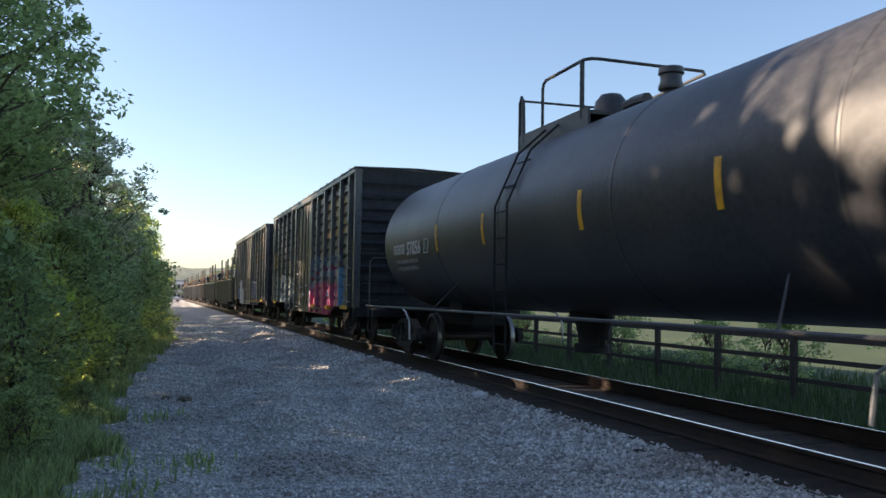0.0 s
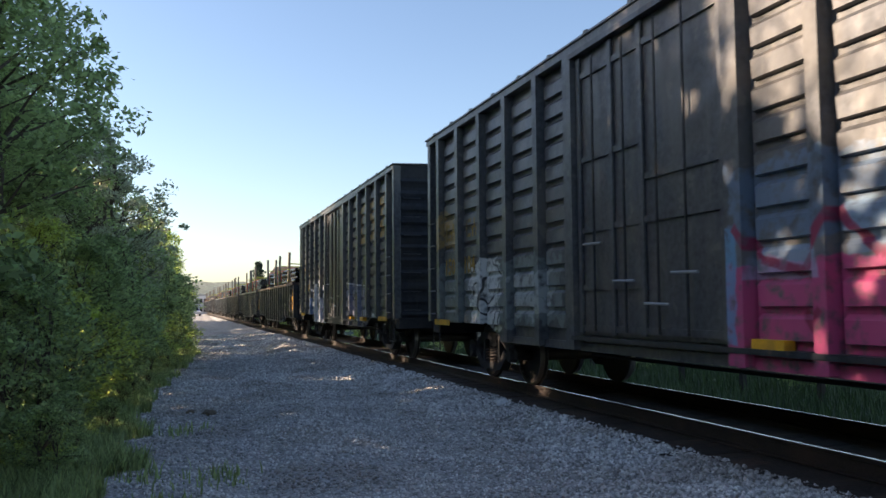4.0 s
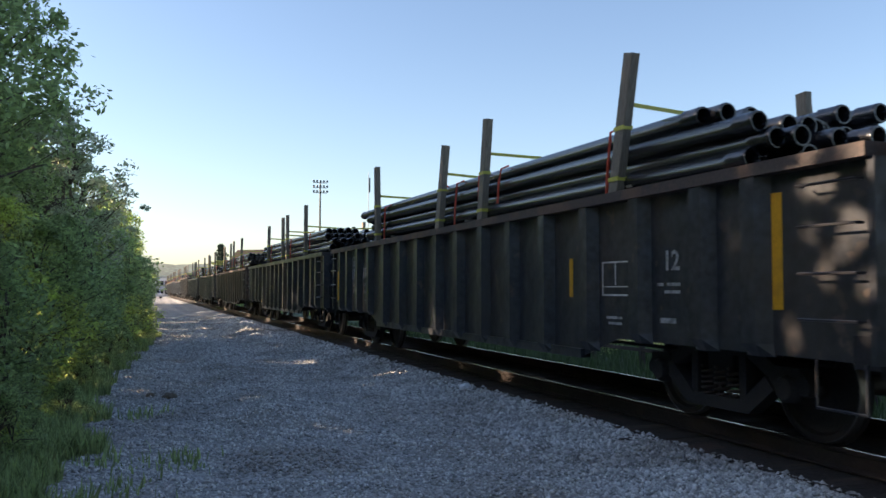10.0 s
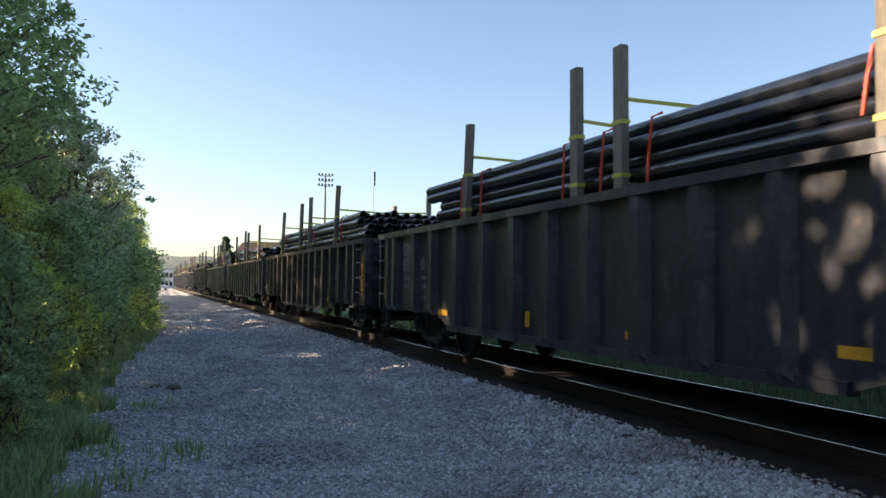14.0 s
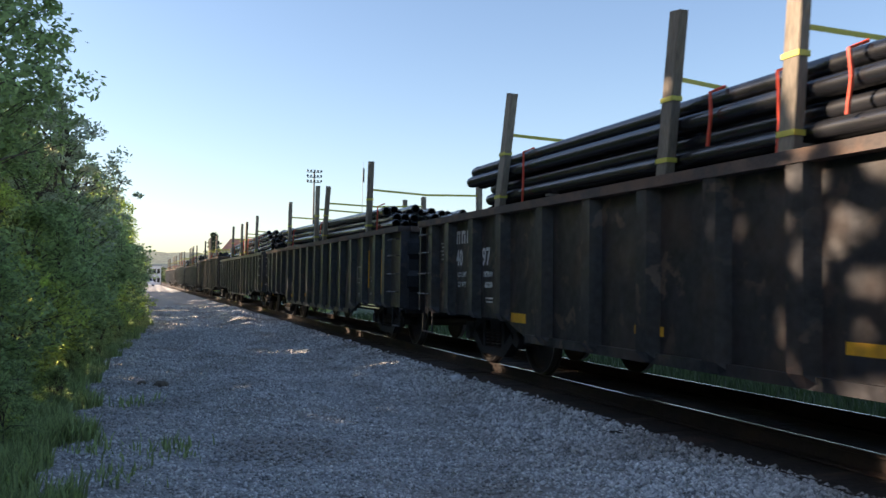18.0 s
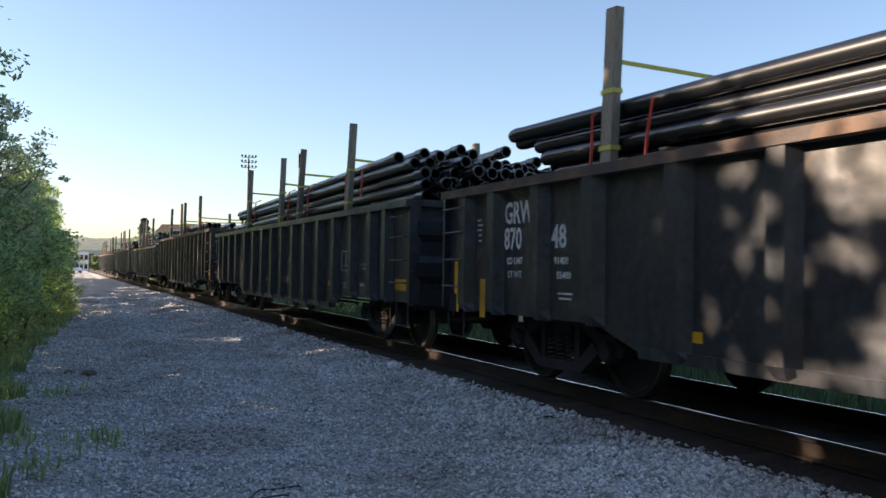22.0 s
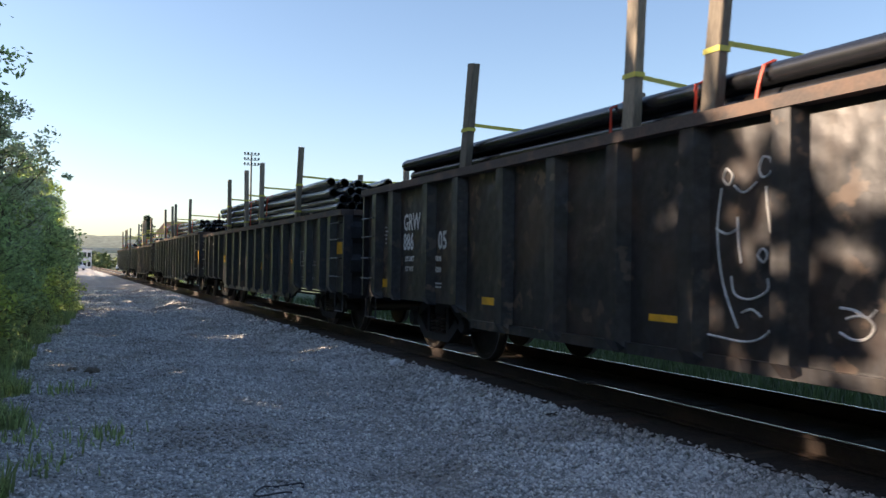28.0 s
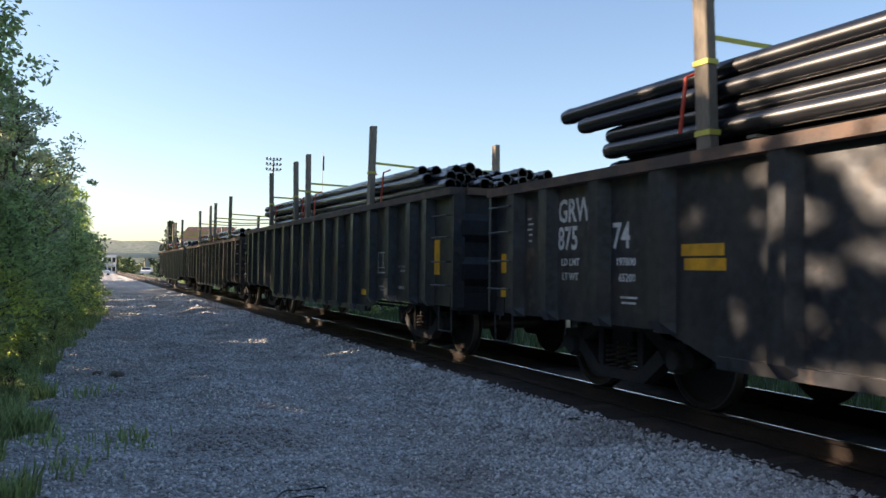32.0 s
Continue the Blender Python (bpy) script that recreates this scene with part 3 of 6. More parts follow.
# ---- track ----
track = empty("railway_track", "straight railway track of steel rails on dark timber ties", "railway track", kind="structure")
for _x in (XC - 0.7525, XC + 0.7525):
    g = Geo().prism([(-0.07, -0.175), (0.07, -0.175), (0.07, -0.160), (0.012, -0.145), (0.012, -0.045), (0.036, -0.036), (0.036, -0.006), (-0.036, -0.006), (-0.036, -0.036), (-0.012, -0.045), (-0.012, -0.145), (-0.07, -0.160)], -30, 400, 'y')
    rail = part("rail", g, M_RAIL, track)
    rail.location.x = _x
    part("rail_head", Geo().prism([(-0.026, -0.0055), (0.0, -0.0055), (-0.003, 0.0), (-0.023, 0.0)], -30, 400, 'y'), M_RAILTOP, rail, "bright worn running surface")
_tie = [Geo().prism([(-0.11, -0.36), (0.11, -0.36), (0.115, -0.19), (0.10, -0.178), (-0.10, -0.178), (-0.115, -0.19)], -1.3, 1.3, 'x').mesh("tie", M_TIE) for _ in range(1)]
rnd = random.Random(5)
for i in range(190):
    ob = part("tie", _tie[0], M_TIE, track)
    ob.matrix_basis = pose(XC + rnd.uniform(-0.05, 0.05), -4 + i * 0.53 + rnd.uniform(-0.03, 0.03), rnd.uniform(-0.012, 0.004), 0, 0, rnd.uniform(-1.2, 1.2))


# ---- rolling stock ----
TRAIN = [(0, 0), (2, 9.97), (3.5, 17.69), (5.5, 28.28), (7, 36.2), (8, 41.32), (9.5, 49.26), (11, 57.16), (12.5, 65.36), (13.5, 70.73), (15.5, 81.33), (17, 89.13), (18, 94.18),
         (19.5, 102.05), (21, 109.78), (22.5, 117.7), (24.5, 128.25), (26.5, 138.66), (28, 146.48), (29, 151.6), (30, 156.89), (31, 162.32), (32, 167.77)]
MOVERS = []      # (thing, place along the train)
WHEELSETS = []   # (wheelset, radius, base pose)


def make_wheelset_mesh():
    g = Geo()
    prof = [(0.72, 0.10), (0.72, 0.20), (0.70, 0.36), (0.69, 0.455), (0.715, 0.482), (0.735, 0.470), (0.745, 0.457), (0.825, 0.452), (0.83, 0.44), (0.825, 0.395), (0.785, 0.37), (0.765, 0.22), (0.80, 0.14), (0.80, 0.10)]
    for s in (1, -1):
        g.lathe([(s * a, r) for a, r in prof], 'x', 32)
    g.lathe([(-1.02, 0.0), (-1.02, 0.075), (-0.80, 0.09), (-0.1, 0.085), (0.1, 0.085), (0.80, 0.09), (1.02, 0.075), (1.02, 0.0)], 'x', 14)
    for s in (1, -1):
        for k in range(3):
            a = 2 * math.pi * k / 3
            g.lathe([(s * 1.02, 0), (s * 1.05, 0), (s * 1.05, 0.02), (s * 1.02, 0.02)], 'x', 6, (0, 0.05 * math.cos(a), 0.05 * math.sin(a)))
    return g.mesh("wheelset", M_WHEEL, True)


def make_sideframe_mesh():
    """Cast side frame: top chord, sloping tension members, columns and the bearing caps."""
    g = Geo()
    g.prism([(-1.12, 0.50), (-1.02, 0.62), (-0.72, 0.64), (-0.42, 0.79), (0.42, 0.79), (0.72, 0.64), (1.02, 0.62), (1.12, 0.50), (1.10, 0.42), (0.72, 0.42), (0.66, 0.52), (0.38, 0.68), (-0.38, 0.68), (-0.66, 0.52), (-0.72, 0.42), (-1.10, 0.42)][::-1], 0.99, 1.12, 'x')
    g.prism([(-0.74, 0.43), (-0.64, 0.54), (-0.34, 0.30), (0.34, 0.30), (0.64, 0.54), (0.74, 0.43), (0.42, 0.19), (-0.42, 0.19)][::-1], 1.0, 1.15, 'x')
    for s in (-1, 1):
        g.prism([(s * 0.29, 0.29), (s * 0.38, 0.29), (s * 0.38, 0.69), (s * 0.29, 0.69)][::-s], 1.0, 1.13, 'x')
        g.lathe([(1.06, 0.0), (1.18, 0.0), (1.18, 0.09), (1.15, 0.115), (1.06, 0.125)], 'x', 16, (0, s * 0.88, 0.46))
        g.box(1.0, 1.14, s * 0.88 - 0.15, s * 0.88 + 0.15, 0.56, 0.635)
    return g.mesh("side_frame", M_UNDER, True)


def make_spring_mesh():
    pts = [(1.07 + 0.07 * math.cos(a), 0.07 * math.sin(a), 0.31 + 0.25 * a / (2 * math.pi * 5)) for a in [2 * math.pi * 5 * i / 50 for i in range(51)]]
    return Geo().tube(pts, 0.015, 5).mesh("coil_spring", M_SPRING, True)


TREADS = [Geo().lathe([(s * 0.748, 0.4585), (s * 0.80, 0.4565), (s * 0.826, 0.4535), (s * 0.829, 0.444)], 'x', 32).mesh("rim", M_TREAD, True) for s in (-1, 1)]
SPRING = make_spring_mesh()
WHEELSET, SIDEFRAME = make_wheelset_mesh(), make_sideframe_mesh()
BOLSTER = Geo().box(-1.10, 1.10, -0.17, 0.17, 0.40, 0.68).box(-0.35, 0.35, -0.3, 0.3, 0.62, 0.76).mesh("truck", M_UNDER)
COUPLER = Geo().box(-0.09, 0.09, -0.05, 0.62, 0.74, 0.92).box(-0.17, 0.17, 0.5, 0.66, 0.70, 0.98).box(-0.19, -0.05, 0.62, 0.84, 0.70, 0.98).box(0.02, 0.16, 0.62, 0.74, 0.72, 0.96).mesh("coupler", M_UNDER)


def running_gear(car, half, truck_at, sill=True):
    """Trucks, wheelsets and couplers of a car whose body is 2 * half long."""
    for s in (-1, 1):
        tr = part("truck", BOLSTER, M_UNDER, car)
        tr.location.y = s * truck_at
        for side in (0, 180):
            sf = part("side_frame", SIDEFRAME, M_UNDER, tr)
            sf.matrix_basis = pose(0, 0, 0, 0, 0, side)
            for k in (-0.185, 0.0, 0.185):
                part("coil_spring", SPRING, M_SPRING, sf, "rusty coil spring").location.y = k
        for k in (-0.88, 0.88):
            ws = part("wheelset", WHEELSET, M_WHEEL, car)
            ws.location = (0, s * truck_at + k, 0.457)
            for tread in TREADS:
                part("rim", tread, M_TREAD, ws, "bright worn wheel rim")
            WHEELSETS.append((ws, s * truck_at + k))
        cp = part("coupler", COUPLER, M_UNDER, car)
        cp.matrix_basis = pose(0, s * (half - 0.08), 0, 0, 0, 0 if s > 0 else 180)
    for a, b in (((-half + 0.1, half - 0.1),) if sill else ((-half + 0.1, -half + 3.9), (half - 3.9, half - 0.1))):
        part("centre_sill", Geo().box(-0.32, 0.32, a, b, 0.72, 0.96), M_UNDER, car)
    if not sill:
        return
    g = Geo().lathe([(-0.55, 0), (-0.55, 0.17), (-0.5, 0.2), (0.5, 0.2), (0.55, 0.17), (0.55, 0)], 'y', 14, (0.75, -1.2, 0.72))
    part("air_reservoir", g, M_UNDER, car, smooth=True)
    part("brake_valve", Geo().cbox(0.6, 0.9, 0.4, 0.9, 0.55, 0.85, 0.03), M_UNDER, car)
    g = Geo().tube([(-0.9, -half + 1, 0.66), (-0.9, half - 1, 0.66)], 0.02, 6).tube([(-0.55, -3, 0.55), (-0.2, 0, 0.5), (-0.55, 3, 0.55)], 0.025, 6)
    part("brake_rigging", g, M_UNDER, car)


def rung(car, x, y0, y1, z, name="ladder_rung"):
    g = Geo().tube([(x + 0.07, y0, z), (x, y0, z), (x, y1, z), (x + 0.07, y1, z)], 0.011, 6)
    return part(name, g, M_BLACK, car)


def rounded(pts):
    """A run of points made denser, with its corners eased."""
    dense = []
    for (a, b), (c, d) in zip(pts, pts[1:]):
        dense += [(a + (c - a) * q / 4, b + (d - b) * q / 4) for q in range(4)]
    dense.append(pts[-1])
    for _ in range(3):
        dense = [dense[0]] + [((p[0] + 2 * q[0] + r[0]) / 4, (p[1] + 2 * q[1] + r[1]) / 4) for p, q, r in zip(dense, dense[1:], dense[2:])] + [dense[-1]]
    return dense


POSTS = (-7.12, -6.45, -5.47, -4.48, -3.46, -2.47, -1.5, -0.52, 0.45, 1.45, 2.5, 3.6, 4.8, 5.77, 6.75, 7.5)


def gondola(place, spec):
    """A flat-bottomed mill gondola: L long, sides to 2.24 m above the rails."""
    L, mat, half = spec.get("L", 16.2), spec.get("mat", M_BLACK), spec.get("L", 16.2) / 2
    car = empty("gondola_car", spec["label"], "freight car", "gondolas of the train")
    W, TOP, END = 1.573, spec.get("top", 2.26), 0.76
    # fish-bellied sides: shallow over the trucks, deep between them
    dip = spec.get("dip", 0.54)
    ring = [(-half, END), (-half + 3.3, END), (-half + 4.0, dip), (half - 4.0, dip), (half - 3.3, END), (half, END), (half, TOP - 0.1), (-half, TOP - 0.1)]
    posts = [p + (spec.get("post_shift", 0.0) if spec.get("post_from", -9.0) < p < spec.get("post_limit", 9.0) else 0.0) for p in POSTS]
    for s in (-1, 1):
        a, b = sorted((s * (W - 0.125), s * (W - 0.105)))
        part("side_panel", Geo().prism(ring, a, b, 'x'), mat, car)
        a, b = sorted((s * (W - 0.21), s * (W + 0.03)))
        part("top_rail", Geo().prism([(a, TOP - 0.10), (b, TOP - 0.10), (b + 0.0, TOP - 0.02), (b - 0.02 * s, TOP), (a, TOP)], -half, half, 'y'), spec.get("chord", M_CHORD), car)
        for y in posts:
            z0 = END - 0.02 if abs(y) > half - 3.4 else (dip - 0.02 if abs(y) < half - 4 else END - (END - dip) * (half - 3.4 - abs(y)) / 0.6)
            # hat-section post: a flat face between steep flanks, flared where it meets the sill
            x0, x1 = s * (W - 0.107), s * (W + 0.015)
            vs, fs = [], []
            levels = ((z0, 0.165, 0.05, 0.07), (z0 + 0.10, 0.15, 0.085, 0.0), (TOP - 0.10, 0.15, 0.085, 0.0))
            for zz, wide, face, back in levels:
                xf = x1 - s * back
                vs += [(x0, y - wide, zz), (xf, y - face, zz), (xf, y + face, zz), (x0, y + wide, zz)]
            for q in range(2):
                fs += [(4 * q + e, 4 * q + (e + 1) % 4, 4 * q + 4 + (e + 1) % 4, 4 * q + 4 + e) for e in range(4)]
            fs += [(0, 1, 2, 3), (8, 9, 10, 11)]
            part("side_post", Geo().add(vs, fs), mat, car)
        a, b = sorted((s * (W - 0.18), s * (W - 0.06)))
        part("side_sill", Geo().prism([(-half + 4.0, dip - 0.03), (half - 4.0, dip - 0.03), (half - 4.0, dip + 0.07), (-half + 4.0, dip + 0.07)], a, b, 'x'), mat, car)
        for e in (-1, 1):
            a2, b2 = sorted((e * (half - 0.03), e * (half + 0.03)))
            part("corner_post", Geo().box(*sorted((s * (W - 0.19), s * (W - 0.02))), a2, b2, END, TOP - 0.1), mat, car)
            for k, z in enumerate((1.05, 1.38, 1.72, 2.02)):
                rung(car, s * (W + 0.035) if s > 0 else -(W + 0.035), e * (half - 0.08), e * (half - 0.62), z) if s < 0 else rung(car, W - 0.035, e * (half - 0.08), e * (half - 0.62), z)
            g = Geo().tube([(s * (W - 0.06), e * (half - 0.1), END), (s * (W - 0.06), e * (half - 0.1), 0.42), (s * (W - 0.06), e * (half - 0.55), 0.42), (s * (W - 0.06), e * (half - 0.55), END)], 0.014, 6)
            part("stirrup_step", g, M_BLACK, car)
    for e in (-1, 1):
        g = Geo()
        zs = [END - 0.1, 1.05, 1.15, 1.35, 1.45, 1.65, 1.75, 1.95, 2.05, TOP - 0.02]
        ys = [0, 0, 0.07, 0.07, 0, 0, 0.07, 0.07, 0, 0]
        outer = [(e * (half - 0.02 + d), z) for d, z in zip(ys, zs)]
        inner = [(e * (half - 0.07 + d), z) for d, z in zip(ys, zs)]
        r = outer + inner[::-1]
        g.prism(r if e > 0 else r[::-1], -W + 0.15, W - 0.15, 'x')
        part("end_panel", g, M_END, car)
        part("top_rail", Geo().box(-W + 0.21, W - 0.21, *sorted((e * (half - 0.1), e * (half + 0.07))), TOP - 0.10, TOP - 0.003), spec.get("chord", M_CHORD), car)
        part("end_sill", Geo().box(-W + 0.1, W - 0.1, *sorted((e * (half - 0.25), e * (half + 0.02))), 0.72, 0.95), M_UNDER, car)
    part("floor", Geo().box(-W + 0.17, W - 0.17, -half + 0.05, half - 0.05, 0.97, 1.03), M_RUST, car)
    running_gear(car, half, half - 2.15)
    # timber stakes in pairs, tied across the load
    for k, (y, lean, top) in enumerate(spec["stakes"]):
        y, top = y + 0.09, top + 0.03
        for s in (-1, 1):
            yy = y if s < 0 else y + FAR_SHIFT[k % 4]
            z_foot = 1.1 if abs(lean) < 6 else 1.5
            tp = top if s < 0 else top - 0.12 - 0.06 * (k % 3)
            st = part("stake", Geo().cbox(-0.05, 0.05, -0.085, 0.085, z_foot, tp, 0.008), M_STAKE, car, "tall weathered timber stake")
            st.matrix_basis = pose(s * (W - 0.235), yy, 3.0) @ pose(0, 0, 0, lean * (1 if s < 0 else -0.3)) @ Matrix.Translation((0, 0, -3.0))
            if s < 0:
                for z in (2.42, 2.42 + 0.5 * (top - 2.7)):
                    part("strap_loop", Geo().box(-W + 0.177, -W + 0.293, y - 0.095 - math.tan(radians(lean)) * (z - 3.0), y + 0.095 - math.tan(radians(lean)) * (z - 3.0), z, z + 0.045), M_STRAPY, car, "yellow strap wound round a stake")
        zs = spec.get("tie", 3.22) + 0.06 * (k % 2)
        dy = math.tan(radians(lean)) * (zs - 3.0)
        g = Geo()
        a, c = Vector((-W + 0.285, y - dy, zs)), Vector((W - 0.285, y + FAR_SHIFT[k % 4], zs + 0.02))
        mid = (a + c) / 2 - Vector((0, 0, 0.05))
        for p, q in ((a, mid), (mid, c)):
            d = (q - p)
            g.add([p + Vector((0, 0, 0.022)), p - Vector((0, 0, 0.022)), q - Vector((0, 0, 0.022)), q + Vector((0, 0, 0.022)), p + Vector((0, 0.006, 0.022)), p + Vector((0, 0.006, -0.022)), q + Vector((0, 0.006, -0.022)), q + Vector((0, 0.006, 0.022))],
                  [(0, 1, 2, 3), (7, 6, 5, 4), (0, 3, 7, 4), (1, 5, 6, 2)])
        part("tie_strap", g, M_STRAPY, car, "yellow strap tied across the load")
    DY, XS = 0.04, -W + 0.1045                          # face of the side sheet, with the paint just proud of it
    for y0, y1, z0, z1 in spec.get("yellow", ()):
        slim = abs(y1 - y0) < 0.16                     # slim strips are stuck on the posts, wide ones on the sheets
        on_post = slim and any(abs((y0 + y1) / 2 - q) < 0.14 for q in posts)
        xf, dy = (-W - 0.016, 0.0) if on_post else (XS, DY)
        part("reflector", Geo().box(xf - 0.004, xf, min(y0, y1) + dy, max(y0, y1) + dy, z0, z1), M_YELLOW, car, "upright yellow reflective strip" if slim else "yellow reflective patch")
    y, z, h = spec.get("frame", (-5.0, 1.20, 0.36))    # white stencilled inspection frame
    y, w = y + DY, 0.26
    g = Geo()
    for a0, a1, b0, b1 in ((y - w, y + w, z, z + 0.017), (y - w, y + w, z + h - 0.017, z + h), (y - w, y - w + 0.017, z + 0.014, z + h - 0.014), (y + w - 0.017, y + w, z + 0.014, z + h - 0.014), (y - 0.008, y + 0.008, z + 0.11, z + h - 0.014), (y - w + 0.014, y + w - 0.014, z + 0.09, z + 0.10)):
        g.box(XS - 0.003, XS, a0, a1, b0, b1)
    part("stencil_frame", g, M_WHITE, car, "white stencilled frame with columns")
    if z - 0.30 > END:
        bars([(0.0, 0.0, 0.30, 0.028), (0.04, -0.06, 0.26, 0.028)], M_OLDWHITE, car, XS, y + 0.18, z - 0.24)
    bars([(0.0, 0.0, 0.10, 0.03), (0.16, 0.0, 0.20, 0.03), (0.12, -0.07, 0.24, 0.03)], M_OLDWHITE, car, XS, -5.75 + DY, 1.30)
    bars([(0, 0, 0.24, 0.05)], M_OLDWHITE, car, XS, -5.8 + DY, 0.95)
    if spec.get("number"):
        # owner's initials as plain blocks, the number in figures
        n1, n2 = spec["number"]
        d = spec.get("number_shift", 0.0) + DY
        m = M_WHITE if spec.get("fresh") else M_OLDWHITE
        if spec.get("worn_mark"):
            for k in range(3):
                bars([(k * 0.215, 0, 0.055, 0.19), (k * 0.215 + 0.055, 0.14, 0.10, 0.05), (k * 0.215 + 0.105, 0.0, 0.05, 0.13)], m, car, XS, 6.58 + d, 1.83, label="worn white stencilled initials")
        else:
            lettering("GRW", 0.34, m, car, XS - 0.002, 6.57 + d, 1.79, "white stencilled initials", 0.78)
        lettering(n1, 0.34, m, car, XS - 0.002, 6.57 + d, 1.50, "white stencilled figures", 0.78)
        lettering(n2, 0.34, m, car, XS - 0.002, 5.56 + d + spec.get("second_shift", 0.0), 1.50, "white stencilled figures", 0.85)
        lettering("LD LMT", 0.105, m, car, XS - 0.002, 6.50 + d, 1.33)
        lettering("LT WT", 0.105, m, car, XS - 0.002, 6.48 + d, 1.18)
        lettering(spec.get("ld", "197800"), 0.105, m, car, XS - 0.002, 5.50 + d, 1.33)
        lettering(spec.get("lt", "65200"), 0.105, m, car, XS - 0.002, 5.45 + d, 1.18)
        bars([(0, 0, 0.26, 0.02), (0.02, -0.05, 0.22, 0.02)], m, car, XS, 5.42 + d, 1.02)
        bars([(0, 0.0, 0.10, 0.02), (0.02, -0.06, 0.12, 0.02), (0, -0.12, 0.11, 0.02), (0.03, -0.18, 0.08, 0.02), (0.03, -0.25, 0.07, 0.02)], m, car, XS, 7.25 + DY, 1.85)
    if spec.get("ring"):
        y, z = spec["ring"]
        part("emblem", Geo().lathe([(XS - 0.003, 0.095), (XS - 0.003, 0.11), (XS + 0.002, 0.11), (XS + 0.002, 0.095)], 'x', 28, (0, y + DY, z), True), M_OLDWHITE, car, "plain white ring-shaped emblem")
    for body, y, z in spec.get("notes", ()):
        lettering(body, 0.26, M_OLDWHITE, car, XS - 0.002, y + DY, z, "chalked figures")
    for pts in spec.get("doodle", ()):
        part("graffiti_line", Geo().tube([(XS - 0.004, y + DY, z) for y, z in rounded(pts)], 0.010, 5), M_WHITE, car, "thin white sprayed line")
    MOVERS.append((car, place))
    return car


def pipe_load(place, spec):
    """Long black pipes stacked in rows on a gondola's floor, each with a coupling at its end."""
    r0 = random.Random(int(place))
    load = empty("pipe_stack", spec.get("pipe_label", "stack of long black coated steel pipes lying in a gondola"), "pipes", "pipe loads of the train")
    R, half, rows = 0.084, 6.5, spec["rows"]
    prof = [(-half + 0.5, R * 0.86), (-half + 0.006, R * 0.88), (-half, R * 0.93), (-half, R * 1.08), (-half + 0.02, R * 1.18), (-half + 0.05, R * 1.14), (-half + 0.22, R * 1.14), (-half + 0.26, R * 1.18), (-half + 0.29, R), (half - 0.16, R), (half - 0.14, R * 1.08), (half, R * 0.93), (half - 0.006, R * 0.88), (half - 0.5, R * 0.86)]
    g = Geo().lathe(prof, 'y', 14)
    g.f += [tuple(i * len(prof) for i in range(14)), tuple(i * len(prof) + len(prof) - 1 for i in range(13, -1, -1))]
    me = g.mesh("pipe", M_PIPE, True)
    n, shift = 14, spec.get("pshift", -0.35)
    for k in range(rows):
        z = 1.03 + R * 1.13 + k * 2 * R * 0.985
        wild = 1.0 if k >= rows - 3 else 0.5
        for i in range(n if k < rows - 1 else n - 1):
            if k == rows - 1 and i > 2 and r0.random() < 0.15:
                continue
            x = -1.28 + R * 1.05 + i * 2.24 * R + (R if k % 2 else 0)
            if x > 1.29:
                continue
            lift = max(0.0, r0.gauss(0, 0.25)) if k == rows - 1 else 0.0
            along = shift + (0.75 if k == rows - 1 else 0.3 if k == rows - 2 else -0.1) + r0.gauss(0, 0.22) * wild
            if z < spec.get("top", 2.26) + 0.12:            # those below the rim stay inside the ends
                along = max(-1.35, min(1.35, along))
            ob = part("pipe", me, M_PIPE, load)
            ob.matrix_basis = pose(x + r0.uniform(-0.012, 0.012), along, z + lift * 0.1, spec.get("tilt", 0.9) * k / rows - lift, r0.uniform(0, 40), r0.uniform(-0.12, 0.12))
    top = 1.03 + rows * 2 * R * 0.985 + 0.03
    for y, lean, _ in spec["stakes"]:
        for d in (-0.42, 0.38):
            if r0.random() < 0.8:
                yy = y + d + r0.uniform(-0.1, 0.1)
                z0 = 2.1 if r0.random() < 0.7 else 2.5
                g = Geo().tube([(-1.315, yy + 0.05, z0), (-1.32, yy + 0.0, (z0 + top) / 2), (-1.30, yy + r0.uniform(-0.05, 0.05), top - 0.06), (-1.16, yy, top)], 0.016, 4)
                part("band", g, M_STRAPR, load, "red binding band round the pipes")
    for y in (-4.6, 0.1, 4.3):
        for k in (4, 8):
            part("dunnage", Geo().box(-1.3, 1.3, shift + y - 0.05, shift + y + 0.05, 1.03 + k * 2 * R * 0.985 - 0.012, 1.03 + k * 2 * R * 0.985 + 0.012), M_STAKE, load, "thin timber spacer")
    MOVERS.append((load, place))
    return load


# thin sprayed lines on one car, as (along, up) runs
SPRAYED = [[(-0.20, 1.90), (-0.14, 1.59), (-0.21, 1.15), (-0.38, 0.83)], [(-0.65, 1.88), (-0.69, 1.57), (-0.81, 1.11), (-0.73, 0.83), (-0.51, 0.72), (-0.06, 0.76)], [(-0.31, 1.22), (-0.33, 1.07), (-0.51, 1.04), (-0.69, 1.12), (-0.67, 1.21)],
           [(-0.42, 0.95), (-0.52, 0.99), (-0.61, 0.93)], [(-0.37, 1.67), (-0.38, 1.48), (-0.41, 1.32)], [(-0.25, 2.05), (-0.20, 1.97), (-0.28, 1.90), (-0.33, 1.99), (-0.25, 2.05)], [(-0.62, 2.10), (-0.57, 2.01), (-0.62, 1.93), (-0.72, 1.99), (-0.69, 2.09), (-0.62, 2.10)]]
